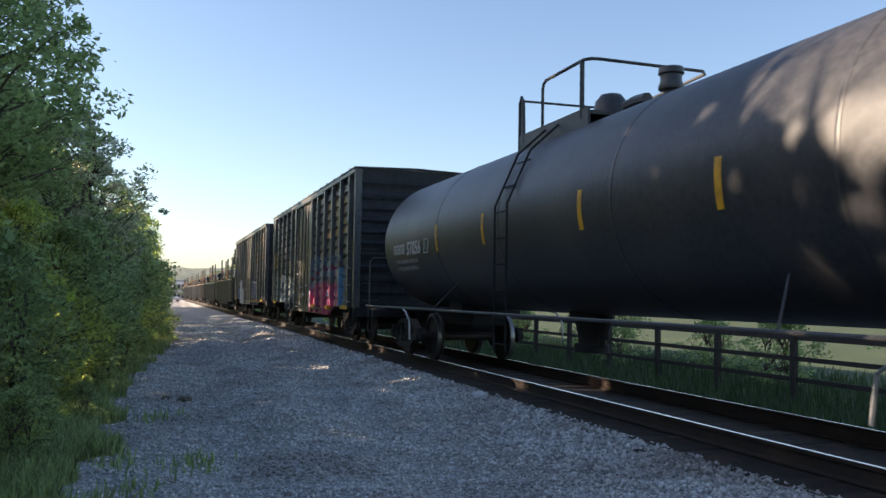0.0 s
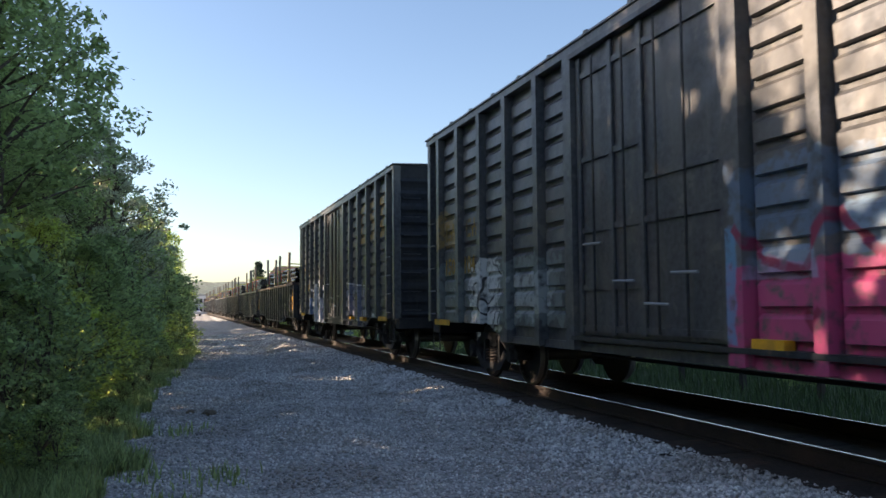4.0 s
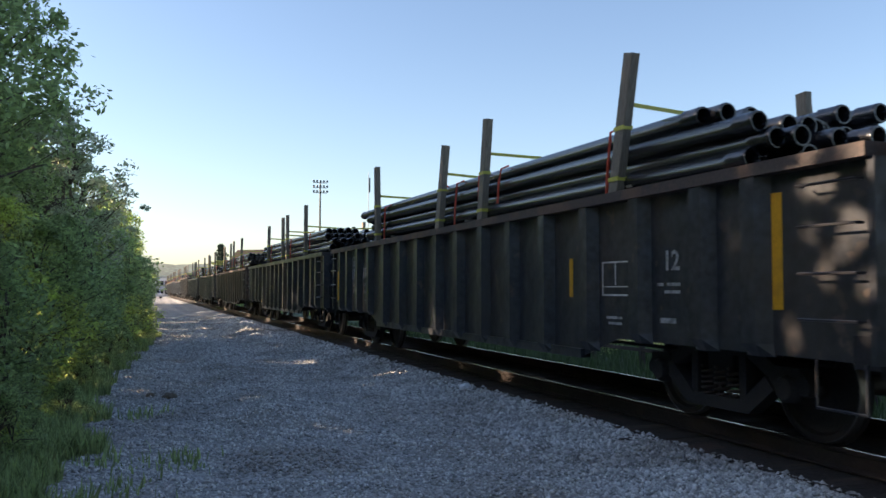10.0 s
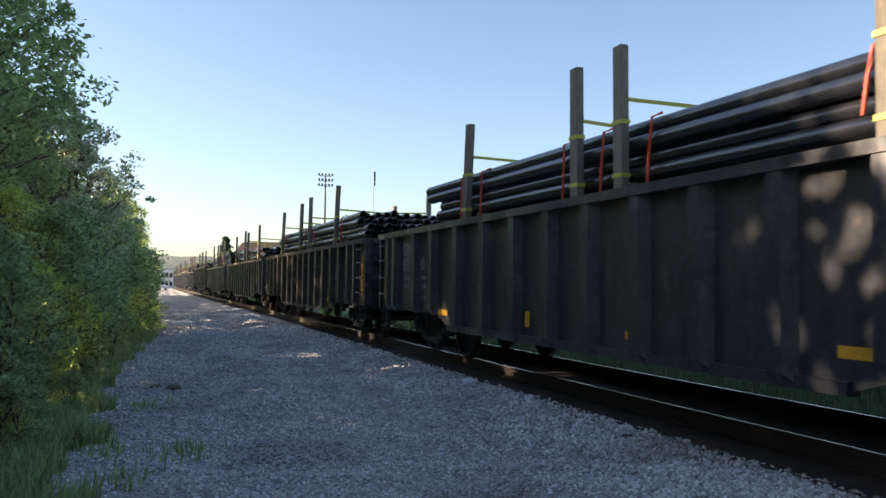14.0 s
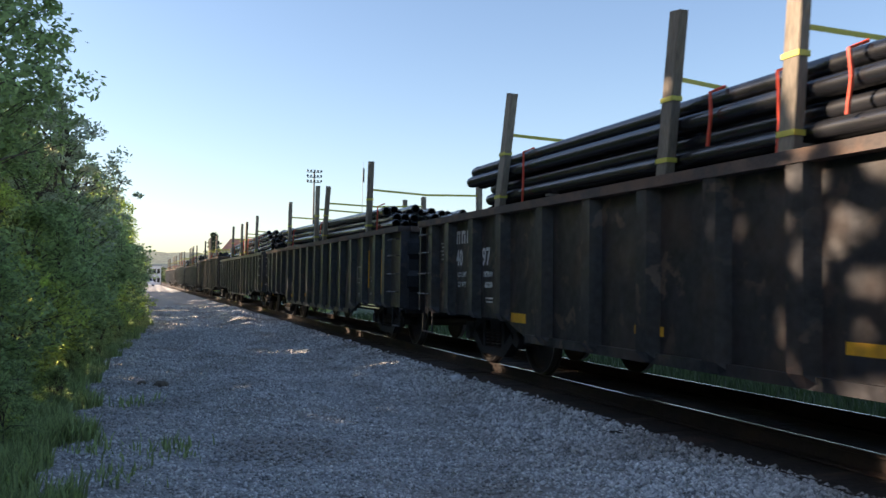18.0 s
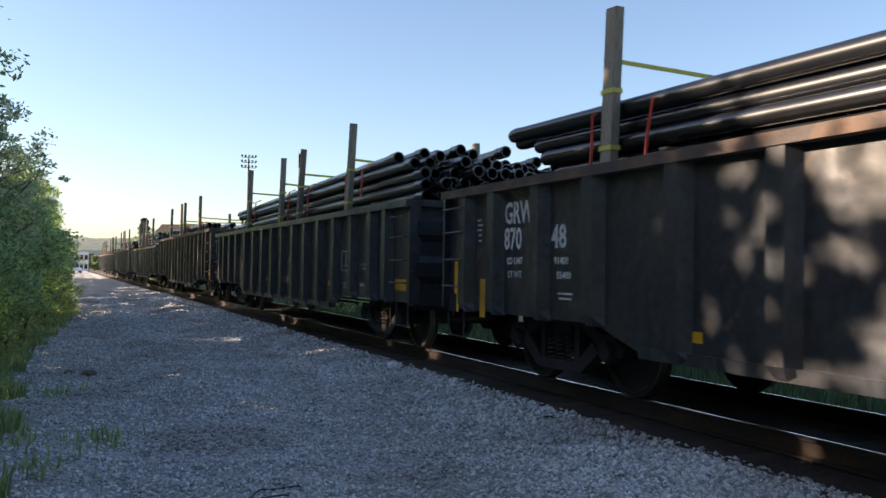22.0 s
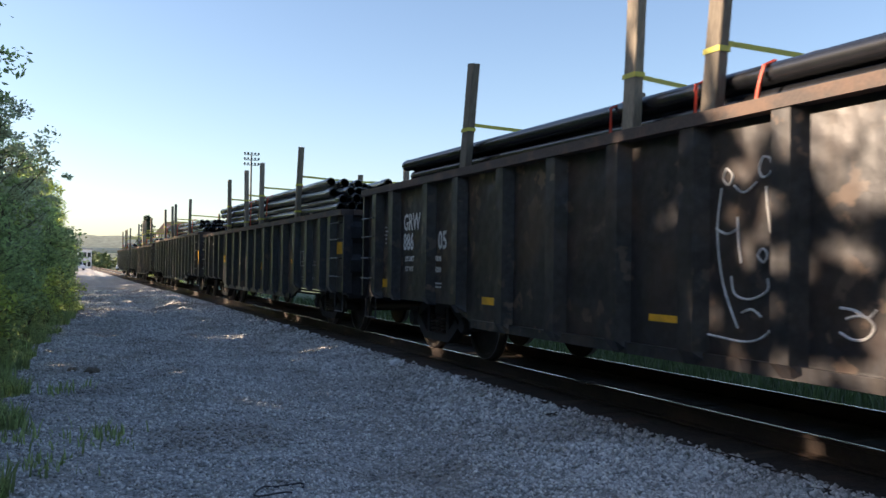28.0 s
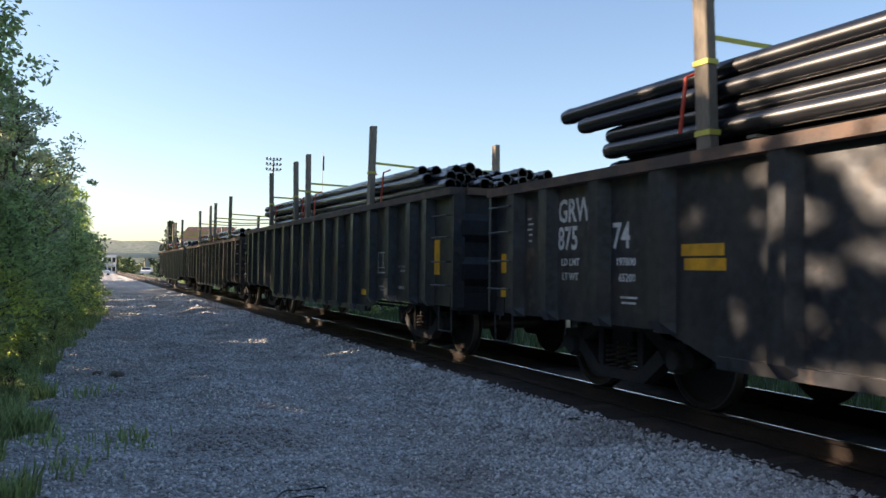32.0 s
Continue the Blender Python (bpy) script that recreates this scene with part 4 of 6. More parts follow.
SPRAYED += [[(-0.33, 1.91), (-0.43, 1.83), (-0.56, 1.92)], [(-0.57, 1.38), (-0.62, 1.44), (-0.68, 1.38), (-0.63, 1.31), (-0.57, 1.38)], [(-0.14, 1.59), (-0.26, 1.53), (-0.37, 1.58)], [(-1.29, 1.03), (-1.42, 1.02), (-1.50, 0.96), (-1.56, 1.03)],
            [(-1.29, 0.87), (-1.39, 0.82), (-1.50, 0.84), (-1.56, 0.92), (-1.50, 0.98), (-1.42, 0.99), (-1.34, 0.96)]]
GONDOLA_AT = [64.45, 82.05, 99.55, 116.9, 134.3, 151.65, 168.95, 186.3, 203.4, 220.4]
FAR_SHIFT = (0.25, -0.2, 0.3, -0.1)
_s = "black ribbed mill gondola with "
SPECS = [
    dict(label=_s + "tall yellow strips and pipe load", L=16.6, number=("874", "77"), stakes=((-5.02, 13, 3.72), (-1.21, 9, 3.76), (0.65, 13, 3.67), (4.79, -4, 3.88)), notes=(("10", -3.15, 1.36), ("12", -5.85, 1.45)), rows=12,
         yellow=((-7.42, -7.28, 1.11, 2.02), (-4.09, -4.01, 1.18, 1.62), (0.58, 0.68, 1.16, 1.60), (-1.30, -1.18, 1.15, 1.58), (3.95, 4.06, 1.05, 1.55), (7.48, 7.60, 1.0, 1.7))),
    dict(label=_s + "upright yellow patch and pipe load", number=("873", "20"), stakes=((-4.42, 0, 3.84), (-0.96, -1, 3.82), (0.02, -1, 3.81), (3.57, 5, 3.76)), mat=M_BLACK, chord=M_BLACK, rows=12, pshift=-1.0, tilt=0.4,
         number_shift=0.1, post_shift=0.3, post_from=6.5, post_limit=7.0, yellow=((-6.95, -6.73, 1.08, 1.54), (7.78, 8.0, 0.87, 1.38), (-1.67, -1.22, 0.72, 0.80), (-4.46, -4.02, 0.77, 0.86), (1.05, 1.18, 0.72, 0.92), (4.6, 4.15, 0.75, 0.84))),
    dict(label="rusty dark gondola with ribbed sides and worn white figures", number=("40", "97"), fresh=1, worn_mark=1, stakes=((-4.23, 10, 3.83), (-0.36, 5, 3.88), (1.24, 8, 3.82), (5.04, 14, 3.82)), mat=M_RUST, rows=12, tilt=0.3, ring=(-5.73, 0.98),
         yellow=((-7.65, -7.54, 0.98, 1.87), (1.21, 1.69, 0.77, 0.86), (-1.42, -0.92, 0.79, 0.88), (-4.15, -3.72, 0.78, 0.88), (7.74, 7.84, 0.90, 1.74), (4.13, 4.56, 0.74, 0.86)), frame=(-4.85, 1.36, 0.30)),
    dict(label=_s + "two tall yellow strips and pipe load", number=("870", "48"), fresh=1, ld="91400", lt="55400", stakes=((-5.23, 5, 3.80), (-0.86, 17, 3.71), (0.36, 4, 3.84), (4.67, 3, 3.75)), rows=11, pshift=-0.25,
         yellow=((7.76, 7.88, 0.72, 1.36), (7.03, 7.16, 0.69, 1.15), (-5.73, -5.63, 1.10, 1.88), (-6.70, -6.55, 0.98, 1.89), (1.12, 1.55, 0.77, 0.86), (-0.61, -0.29, 0.72, 0.80), (-2.36, -2.09, 0.66, 0.75), (3.6, 3.3, 0.7, 0.79)), frame=(-5.0, 1.19, 0.36)),
    dict(label=_s + "square yellow patch and pipe load", number=("875", "70"), stakes=((-4.82, 8, 3.84), (-1.39, 12, 3.80), (0.32, 7, 3.80), (4.02, 7, 3.89)), chord=M_BLACK, rows=12, tilt=-1.3, pshift=-1.2,
         yellow=((-4.41, -3.95, 0.92, 1.01), (-7.86, -7.40, 0.93, 1.10), (-1.59, -1.11, 0.91, 1.0), (1.13, 1.58, 0.91, 1.0))),
    dict(label="rusty brown-black gondola with white sprayed lines and pipes", number=("886", "05"), fresh=1, stakes=((-4.23, 4, 3.84), (-0.03, 6, 3.86), (1.05, 3, 3.88), (4.52, 9, 3.86)), mat=M_RUST, rows=11, post_shift=-0.33, post_from=-2.0, post_limit=6.5, number_shift=-0.12, second_shift=-0.26, pshift=0.1, tie=3.05, top=2.50,
         yellow=((-4.12, -3.64, 0.80, 0.88), (-7.78, -7.33, 0.93, 1.10), (0.21, 0.67, 0.82, 0.88), (3.32, 3.85, 0.81, 0.9), (7.05, 7.56, 0.92, 1.05)), doodle=SPRAYED, frame=(-4.97, 1.12, 0.22)),
    dict(label=_s + "wide yellow patches and fresh white figures", number=("875", "74"), fresh=1, stakes=((-4.22, 9, 3.84), (-0.35, 0, 3.90), (1.65, -5, 3.90), (4.36, -3, 3.87)), post_shift=-0.2, post_limit=4.0, rows=12,
         yellow=((-7.95, -7.49, 1.46, 1.68), (-4.56, -4.13, 1.28, 1.37), (-1.52, -1.02, 1.20, 1.30), (-1.45, -0.97, 1.11, 1.19), (1.36, 1.68, 1.18, 1.35), (4.02, 4.54, 1.41, 1.51), (4.00, 4.50, 1.29, 1.39), (7.62, 7.90, 1.24, 1.47), (7.62, 7.90, 0.95, 1.06)), frame=(-5.16, 1.22, 0.32)),
    dict(label=_s + "small yellow patches and pipe load", number=("872", "11"), stakes=((-3.94, 4, 3.86), (0.89, -2, 3.94), (2.15, -4, 3.91), (5.18, -5, 3.93)), rows=12, top=2.40, yellow=((-7.5, -7.2, 1.2, 1.7), (-4.2, -3.8, 0.8, 0.9))),
    dict(label=_s + "dull paint and low pipe load", stakes=((-4.4, 4, 3.84), (-0.5, 3, 3.86), (1.0, -3, 3.85), (4.6, -3, 3.84)), rows=10, mat=M_RUST, yellow=((-4.2, -3.8, 0.8, 0.9),)),
    dict(label=_s + "pipes at the tail of the train", stakes=((-4.4, 4, 3.84), (-0.7, 3, 3.86), (0.8, -3, 3.85), (4.5, -3, 3.84)), rows=10, yellow=((-4.2, -3.8, 0.8, 0.9),)),
]
for c, spec in zip(GONDOLA_AT, SPECS):
    gondola(c, spec)
    pipe_load(c, spec)


BOX_POSTS = (1.6, 2.6, 3.75, 4.87, 5.98, 7.08)


def boxcar(place, spec):
    """A fifty-foot exterior-post boxcar: pressed ribs between posts, a sliding door, corrugated ends and a low gabled roof."""
    half, W, EAVE, mat = 7.78, 1.573, 4.43, spec["mat"]
    car = empty("boxcar", spec["label"], "freight car", "boxcars of the train")
    IN = W - 0.125                                     # outer face of the side sheets
    ring = [(-half, 0.98), (-half + 2.9, 0.98), (-half + 3.6, 0.74), (half - 3.6, 0.74), (half - 2.9, 0.98), (half, 0.98), (half, EAVE - 0.06), (-half, EAVE - 0.06)]
    for s in (-1, 1):
        a, c = sorted((s * (IN - 0.03), s * IN))
        part("side_panel", Geo().prism(ring, a, c, 'x'), mat, car)
        for e in (-1, 1):
            for k, y in enumerate(BOX_POSTS):
                z0 = 0.97 if y > half - 3.1 else 0.72
                w = 0.085 if k else 0.13
                x0, x1 = s * (IN - 0.002), s * (W + 0.012)
                r = [(x0, e * y - w), (x1, e * y - w * 0.85), (x1, e * y + w * 0.85), (x0, e * y + w)]
                part("side_post", Geo().prism(r, z0, EAVE - 0.07, 'z'), mat, car)
            part("corner_post", Geo().cbox(*sorted((s * (IN - 0.05), s * (W - 0.01))), *sorted((e * (half - 0.16), e * (half + 0.015))), 0.96, EAVE - 0.07, 0.015), mat, car)
            if s < 0:
                for k in range(5):
                    y0, y1 = BOX_POSTS[k] + 0.13, BOX_POSTS[k + 1] - 0.13
                    if k == 0:
                        y0 += 0.05
                    y0, y1 = sorted((e * y0, e * y1))
                    for i in range(12):
                        z = 1.06 + 0.275 * i
                        g = Geo()
                        x0, x1, h = -IN + 0.001, -IN - 0.055, 0.112
                        prof = [(x0, z - h), (x1, z - h + 0.010), (x1 + 0.012, z + h - 0.045), (x0, z + h)]
                        n0 = len(g.v)
                        g.add([(x, y0 + (0.03 if x == x1 else 0), zz) for x, zz in prof] + [(x, y1 - (0.03 if x == x1 else 0), zz) for x, zz in prof], [(0, 1, 2, 3)[::-1], (4, 5, 6, 7), (0, 1, 5, 4), (1, 2, 6, 5), (2, 3, 7, 6)])
                        part("pressed_rib", g, mat, car)
                y0, y1 = sorted((e * 7.20, e * 7.60))
                for i in range(8):                       # small stampings in the end bay
                    z = 1.25 + 0.40 * i
                    g = Geo()
                    x0, x1, h = -IN + 0.001, -IN - 0.022, 0.10
                    g.add([(x, y0 + (0.04 if x == x1 else 0.02), zz) for x, zz in ((x0, z - h), (x1, z - h + 0.03), (x1, z + h - 0.03), (x0, z + h))] + [(x, y1 - (0.04 if x == x1 else 0.02), zz) for x, zz in ((x0, z - h), (x1, z - h + 0.03), (x1, z + h - 0.03), (x0, z + h))], [(3, 2, 1, 0), (4, 5, 6, 7), (0, 1, 5, 4), (1, 2, 6, 5), (2, 3, 7, 6)])
                    part("pressed_rib", g, mat, car)
            for i in range(5 if e * s < 0 else 4):
                rung(car, s * (W + 0.03) if s < 0 else W - 0.03, e * 7.14, e * 7.66, 1.10 + 0.42 * i)
            g = Geo().tube([(s * (W - 0.06), e * 7.2, 0.98), (s * (W - 0.06), e * 7.2, 0.45), (s * (W - 0.06), e * 7.6, 0.45), (s * (W - 0.06), e * 7.6, 0.98)], 0.014, 6)
            part("stirrup_step", g, M_BLACK, car)
        a, c = sorted((s * (IN - 0.06), s * (W + 0.01)))
        part("eave_rail", Geo().prism([(a, EAVE - 0.10), (c, EAVE - 0.10), (c, EAVE - 0.02), (a, EAVE)], -half - 0.01, half + 0.01, 'y'), M_BOX, car)
        part("side_sill", Geo().prism([(-half + 3.6, 0.70), (half - 3.6, 0.70), (half - 3.6, 0.80), (-half + 3.6, 0.80)], *sorted((s * (IN - 0.04), s * (IN + 0.05))), 'x'), mat, car)
    # plug door with its frame, rods and handle
    door = part("door", Geo().box(-IN - 0.045, -IN - 0.004, -1.42, 1.42, 0.90, EAVE - 0.16), mat, car, "flat panelled sliding door")
    for y in (-1.40, -0.02, 0.62, 1.40):
        part("stile", Geo().cbox(-IN - 0.085, -IN - 0.044, y - 0.045, y + 0.045, 0.92, EAVE - 0.18, 0.01), mat, door)
    for z, a, c in ((0.94, -1.35, 1.35), (2.10, -1.35, 1.35), (2.95, -0.06, 1.35), (2.55, -1.35, -0.07), (3.98, -1.35, 1.35), (1.42, 0.0, 1.35)):
        part("door_rail", Geo().box(-IN - 0.072, -IN - 0.044, a, c, z, z + 0.07), mat, door)
    for y in (-0.85, -0.35, 0.30, 1.0):
        part("lock_rod", Geo().tube([(-IN - 0.10, y, 0.95), (-IN - 0.10, y, EAVE - 0.25)], 0.016, 6), M_BLACK, door)
    for y, z in ((-0.85, 1.55), (0.30, 1.50), (1.0, 1.95), (-0.35, 1.25)):
        part("door_handle", Geo().tube([(-IN - 0.13, y - 0.22, z), (-IN - 0.13, y + 0.22, z + 0.01)], 0.014, 6), M_METAL, door)
    part("gear_box", Geo().cbox(-IN - 0.12, -IN - 0.045, 1.55, 1.75, 3.25, 3.50, 0.02), M_BLACK, car)
    part("door_track", Geo().box(-W - 0.02, -IN - 0.004, -3.6, 1.55, EAVE - 0.165, EAVE - 0.105), M_BLACK, car)
    part("door_track", Geo().box(-W - 0.02, -IN - 0.004, -3.6, 1.55, 0.83, 0.88), M_BLACK, car)
    part("tack_board", Geo().box(-IN - 0.09, -IN - 0.06, -4.95, -4.70, 1.55, 1.80), M_STAKE, car)
    for e in (-1, 1):                                    # corrugated ends
        prof = []
        for i in range(49):
            z = 0.98 + (EAVE - 0.98) * i / 48
            d = 0.028 * max(0.0, math.sin(2 * math.pi * (z - 0.98) / 0.30)) if 1.05 < z < EAVE - 0.25 else 0.0
            prof.append((e * (half - 0.01 + d), z))
        r = prof + [(e * (half - 0.06), EAVE), (e * (half - 0.06), 0.98)]
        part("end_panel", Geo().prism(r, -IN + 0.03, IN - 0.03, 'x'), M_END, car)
        part("end_gable", Geo().prism([(-IN, EAVE), (IN, EAVE), (0, EAVE + 0.035)], *sorted((e * (half - 0.05), e * half)), 'y'), M_BOX, car)
        part("end_sill", Geo().box(-1.45, 1.45, *sorted((e * (half - 0.3), e * (half + 0.03))), 0.74, 0.975), M_UNDER, car)
        for i in range(7):
            part("ladder_rung", Geo().tube([(-1.35, e * (half + 0.09), 1.15 + 0.42 * i), (-0.95, e * (half + 0.09), 1.15 + 0.42 * i)], 0.011, 6), M_BLACK, car)
        part("crossover_step", Geo().box(-0.7, 0.7, *sorted((e * (half + 0.04), e * (half + 0.22))), 1.02, 1.06), M_UNDER, car)
    g = Geo()
    for s in (-1, 1):
        a, c = (-W - 0.03, 0.0) if s < 0 else (0.0, W + 0.03)
        r = [(a, EAVE + (0.004 if s < 0 else 0.045)), (c, EAVE + (0.045 if s < 0 else 0.004)), (c, EAVE + (0.075 if s < 0 else 0.03)), (a, EAVE + (0.03 if s < 0 else 0.075))]
        g.prism(r, -half - 0.05, half + 0.05, 'y')
    roof = part("roof", g, M_BOX, car, "dark metal roof with raised seams")
    for i in range(15):
        y = -half + 0.55 + i * (2 * half - 1.1) / 14
        part("roof_seam", Geo().prism([(-W - 0.035, EAVE + 0.005), (0, EAVE + 0.07), (W + 0.035, EAVE + 0.005), (W + 0.035, EAVE + 0.055), (0, EAVE + 0.105), (-W - 0.035, EAVE + 0.055)][::-1], y - 0.04, y + 0.04, 'y'), M_BOX, roof)
    running_gear(car, half, half - 2.25)
    X = -IN - 0.0575
    DY = -0.05
    for y, z in ((6.84, 2.40), (5.72, 2.40)):
        bars([(0.0, 0, 0.06, 0.30), (0.08, 0, 0.15, 0.06), (0.08, 0.24, 0.15, 0.06), (0.29, 0, 0.06, 0.17), (0.37, 0.14, 0.07, 0.16), (0.46, 0.0, 0.06, 0.14)], M_GOLD, car, X, y + DY, z, label="faded yellow owner's mark")
    lettering("150", 0.40, M_GOLD, car, X - 0.002, 6.93 + DY, 1.80, "faded yellow figures")
    lettering(spec["number"], 0.40, M_GOLD, car, X - 0.002, 5.89 + DY, 1.80, "faded yellow figures")
    lettering("LD LMT", 0.105, M_OLDWHITE, car, X - 0.002, 6.62 + DY, 1.49)
    lettering("LT WT", 0.105, M_OLDWHITE, car, X - 0.002, 6.62 + DY, 1.35)
    lettering(spec["ld"], 0.12, M_OLDWHITE, car, X - 0.002, 5.70 + DY, 1.49)
    lettering(spec["lt"], 0.12, M_OLDWHITE, car, X - 0.002, 5.66 + DY, 1.35)
    for y0, y1 in spec["yellow"]:
        z = 0.90 if abs(y0) > 5.5 else 0.86
        part("reflector", Geo().box(-W - 0.012, -IN - 0.03 if abs(y0) < 5 else -W + 0.0, min(y0, y1), max(y0, y1), z, z + 0.10), M_YELLOW, car, "yellow reflective strip on the sill")
    for pts in spec.get("strokes", ()):
        g = Geo()
        dense = rounded(pts)
        ring = []
        for k, (a, b) in enumerate(dense):
            p, q = dense[max(k - 1, 0)], dense[min(k + 1, len(dense) - 1)]
            n = math.hypot(q[0] - p[0], q[1] - p[1]) or 1.0
            u, w = -(q[1] - p[1]) / n * 0.015, (q[0] - p[0]) / n * 0.015
            ring += [(X - 0.004, a - u, b - w), (X - 0.004, a + u, b + w), (X + 0.002, a + u, b + w), (X + 0.002, a - u, b - w)]
        g.add(ring, [(4 * k + e, 4 * k + (e + 1) % 4, 4 * k + 4 + (e + 1) % 4, 4 * k + 4 + e) for k in range(len(dense) - 1) for e in range(4)])
        part("graffiti_line", g, M_BLACK, car, "black sprayed outline")
    if spec.get("card"):
        part("route_card", Geo().box(-IN - 0.095, -IN - 0.0905, -4.95, -4.72, 1.62, 1.78), M_LIME, car, "small pale green route card")
        part("route_card", Geo().box(X - 0.004, X, -5.55, -5.25, 0.98, 1.06), M_WHITE, car, "small white plate")
    MOVERS.append((car, place))
    return car


# outlines sprayed over the white patch, as (along, up) runs
STROKES = [[(4.55, 2.34), (4.79, 1.84), (4.63, 1.45), (4.37, 1.40), (4.09, 1.79), (4.42, 2.0), (4.55, 2.34)], [(4.53, 1.95), (4.66, 1.75), (4.5, 1.50), (4.28, 1.70), (4.53, 1.95)], [(4.5, 1.72), (4.42, 1.78), (4.4, 1.65), (4.5, 1.6)], [(4.62, 1.42), (4.8, 1.25), (4.7, 1.05), (4.55, 0.72)],
           [(4.7, 1.29), (4.45, 1.25), (4.35, 1.18), (4.26, 0.92), (4.38, 0.86), (4.5, 1.05)], [(4.05, 1.65), (4.1, 1.2), (4.0, 1.05), (3.95, 1.3)], [(3.88, 2.0), (3.86, 0.98), (3.7, 0.66)], [(3.62, 2.05), (3.62, 1.65), (3.18, 1.57), (2.79, 1.66), (2.66, 2.0), (2.72, 2.34), (3.1, 2.28), (3.42, 2.12), (3.3, 1.85), (3.05, 1.80), (2.85, 1.72)],
           [(3.62, 2.05), (3.3, 1.82)], [(3.12, 2.12), (3.2, 1.9), (3.02, 1.9), (3.12, 2.12)], [(3.55, 1.6), (3.58, 1.28), (3.45, 1.2), (3.42, 1.5)], [(3.2, 1.5), (3.24, 1.25), (3.12, 1.22), (3.1, 1.45)], [(2.95, 1.62), (3.06, 1.22), (2.82, 0.69)], [(2.85, 1.62), (2.95, 1.2), (2.72, 0.69)], [(2.94, 1.4), (2.78, 1.13)], [(2.78, 1.4), (2.94, 1.13)],
           [(2.5, 1.58), (2.2, 1.5), (2.1, 1.3), (1.98, 1.1), (1.74, 0.62)], [(2.42, 1.3), (2.46, 1.05), (2.36, 1.05), (2.3, 1.3)], [(2.3, 0.95), (2.18, 1.1), (2.08, 0.92), (2.2, 0.8), (2.3, 0.95)], [(2.12, 0.95), (2.0, 1.08), (1.93, 0.9), (2.05, 0.78), (2.12, 0.95)]]
boxcar(28.05, dict(label="dark ribbed boxcar with pink and blue graffiti", mat=M_BOX1, number="104", ld="192300", lt="70700", yellow=((-7.15, -6.27), (7.3, 6.42), (-4.5, -4.1), (-2.2, -1.8))))
boxcar(46.35, dict(label="dark ribbed boxcar with pale block graffiti", mat=M_BOX2, number="116", ld="187500", lt="75500", yellow=((-7.15, -6.27), (7.16, 6.26), (-2.9, -2.5), (-4.5, -4.1)), card=1, strokes=STROKES))


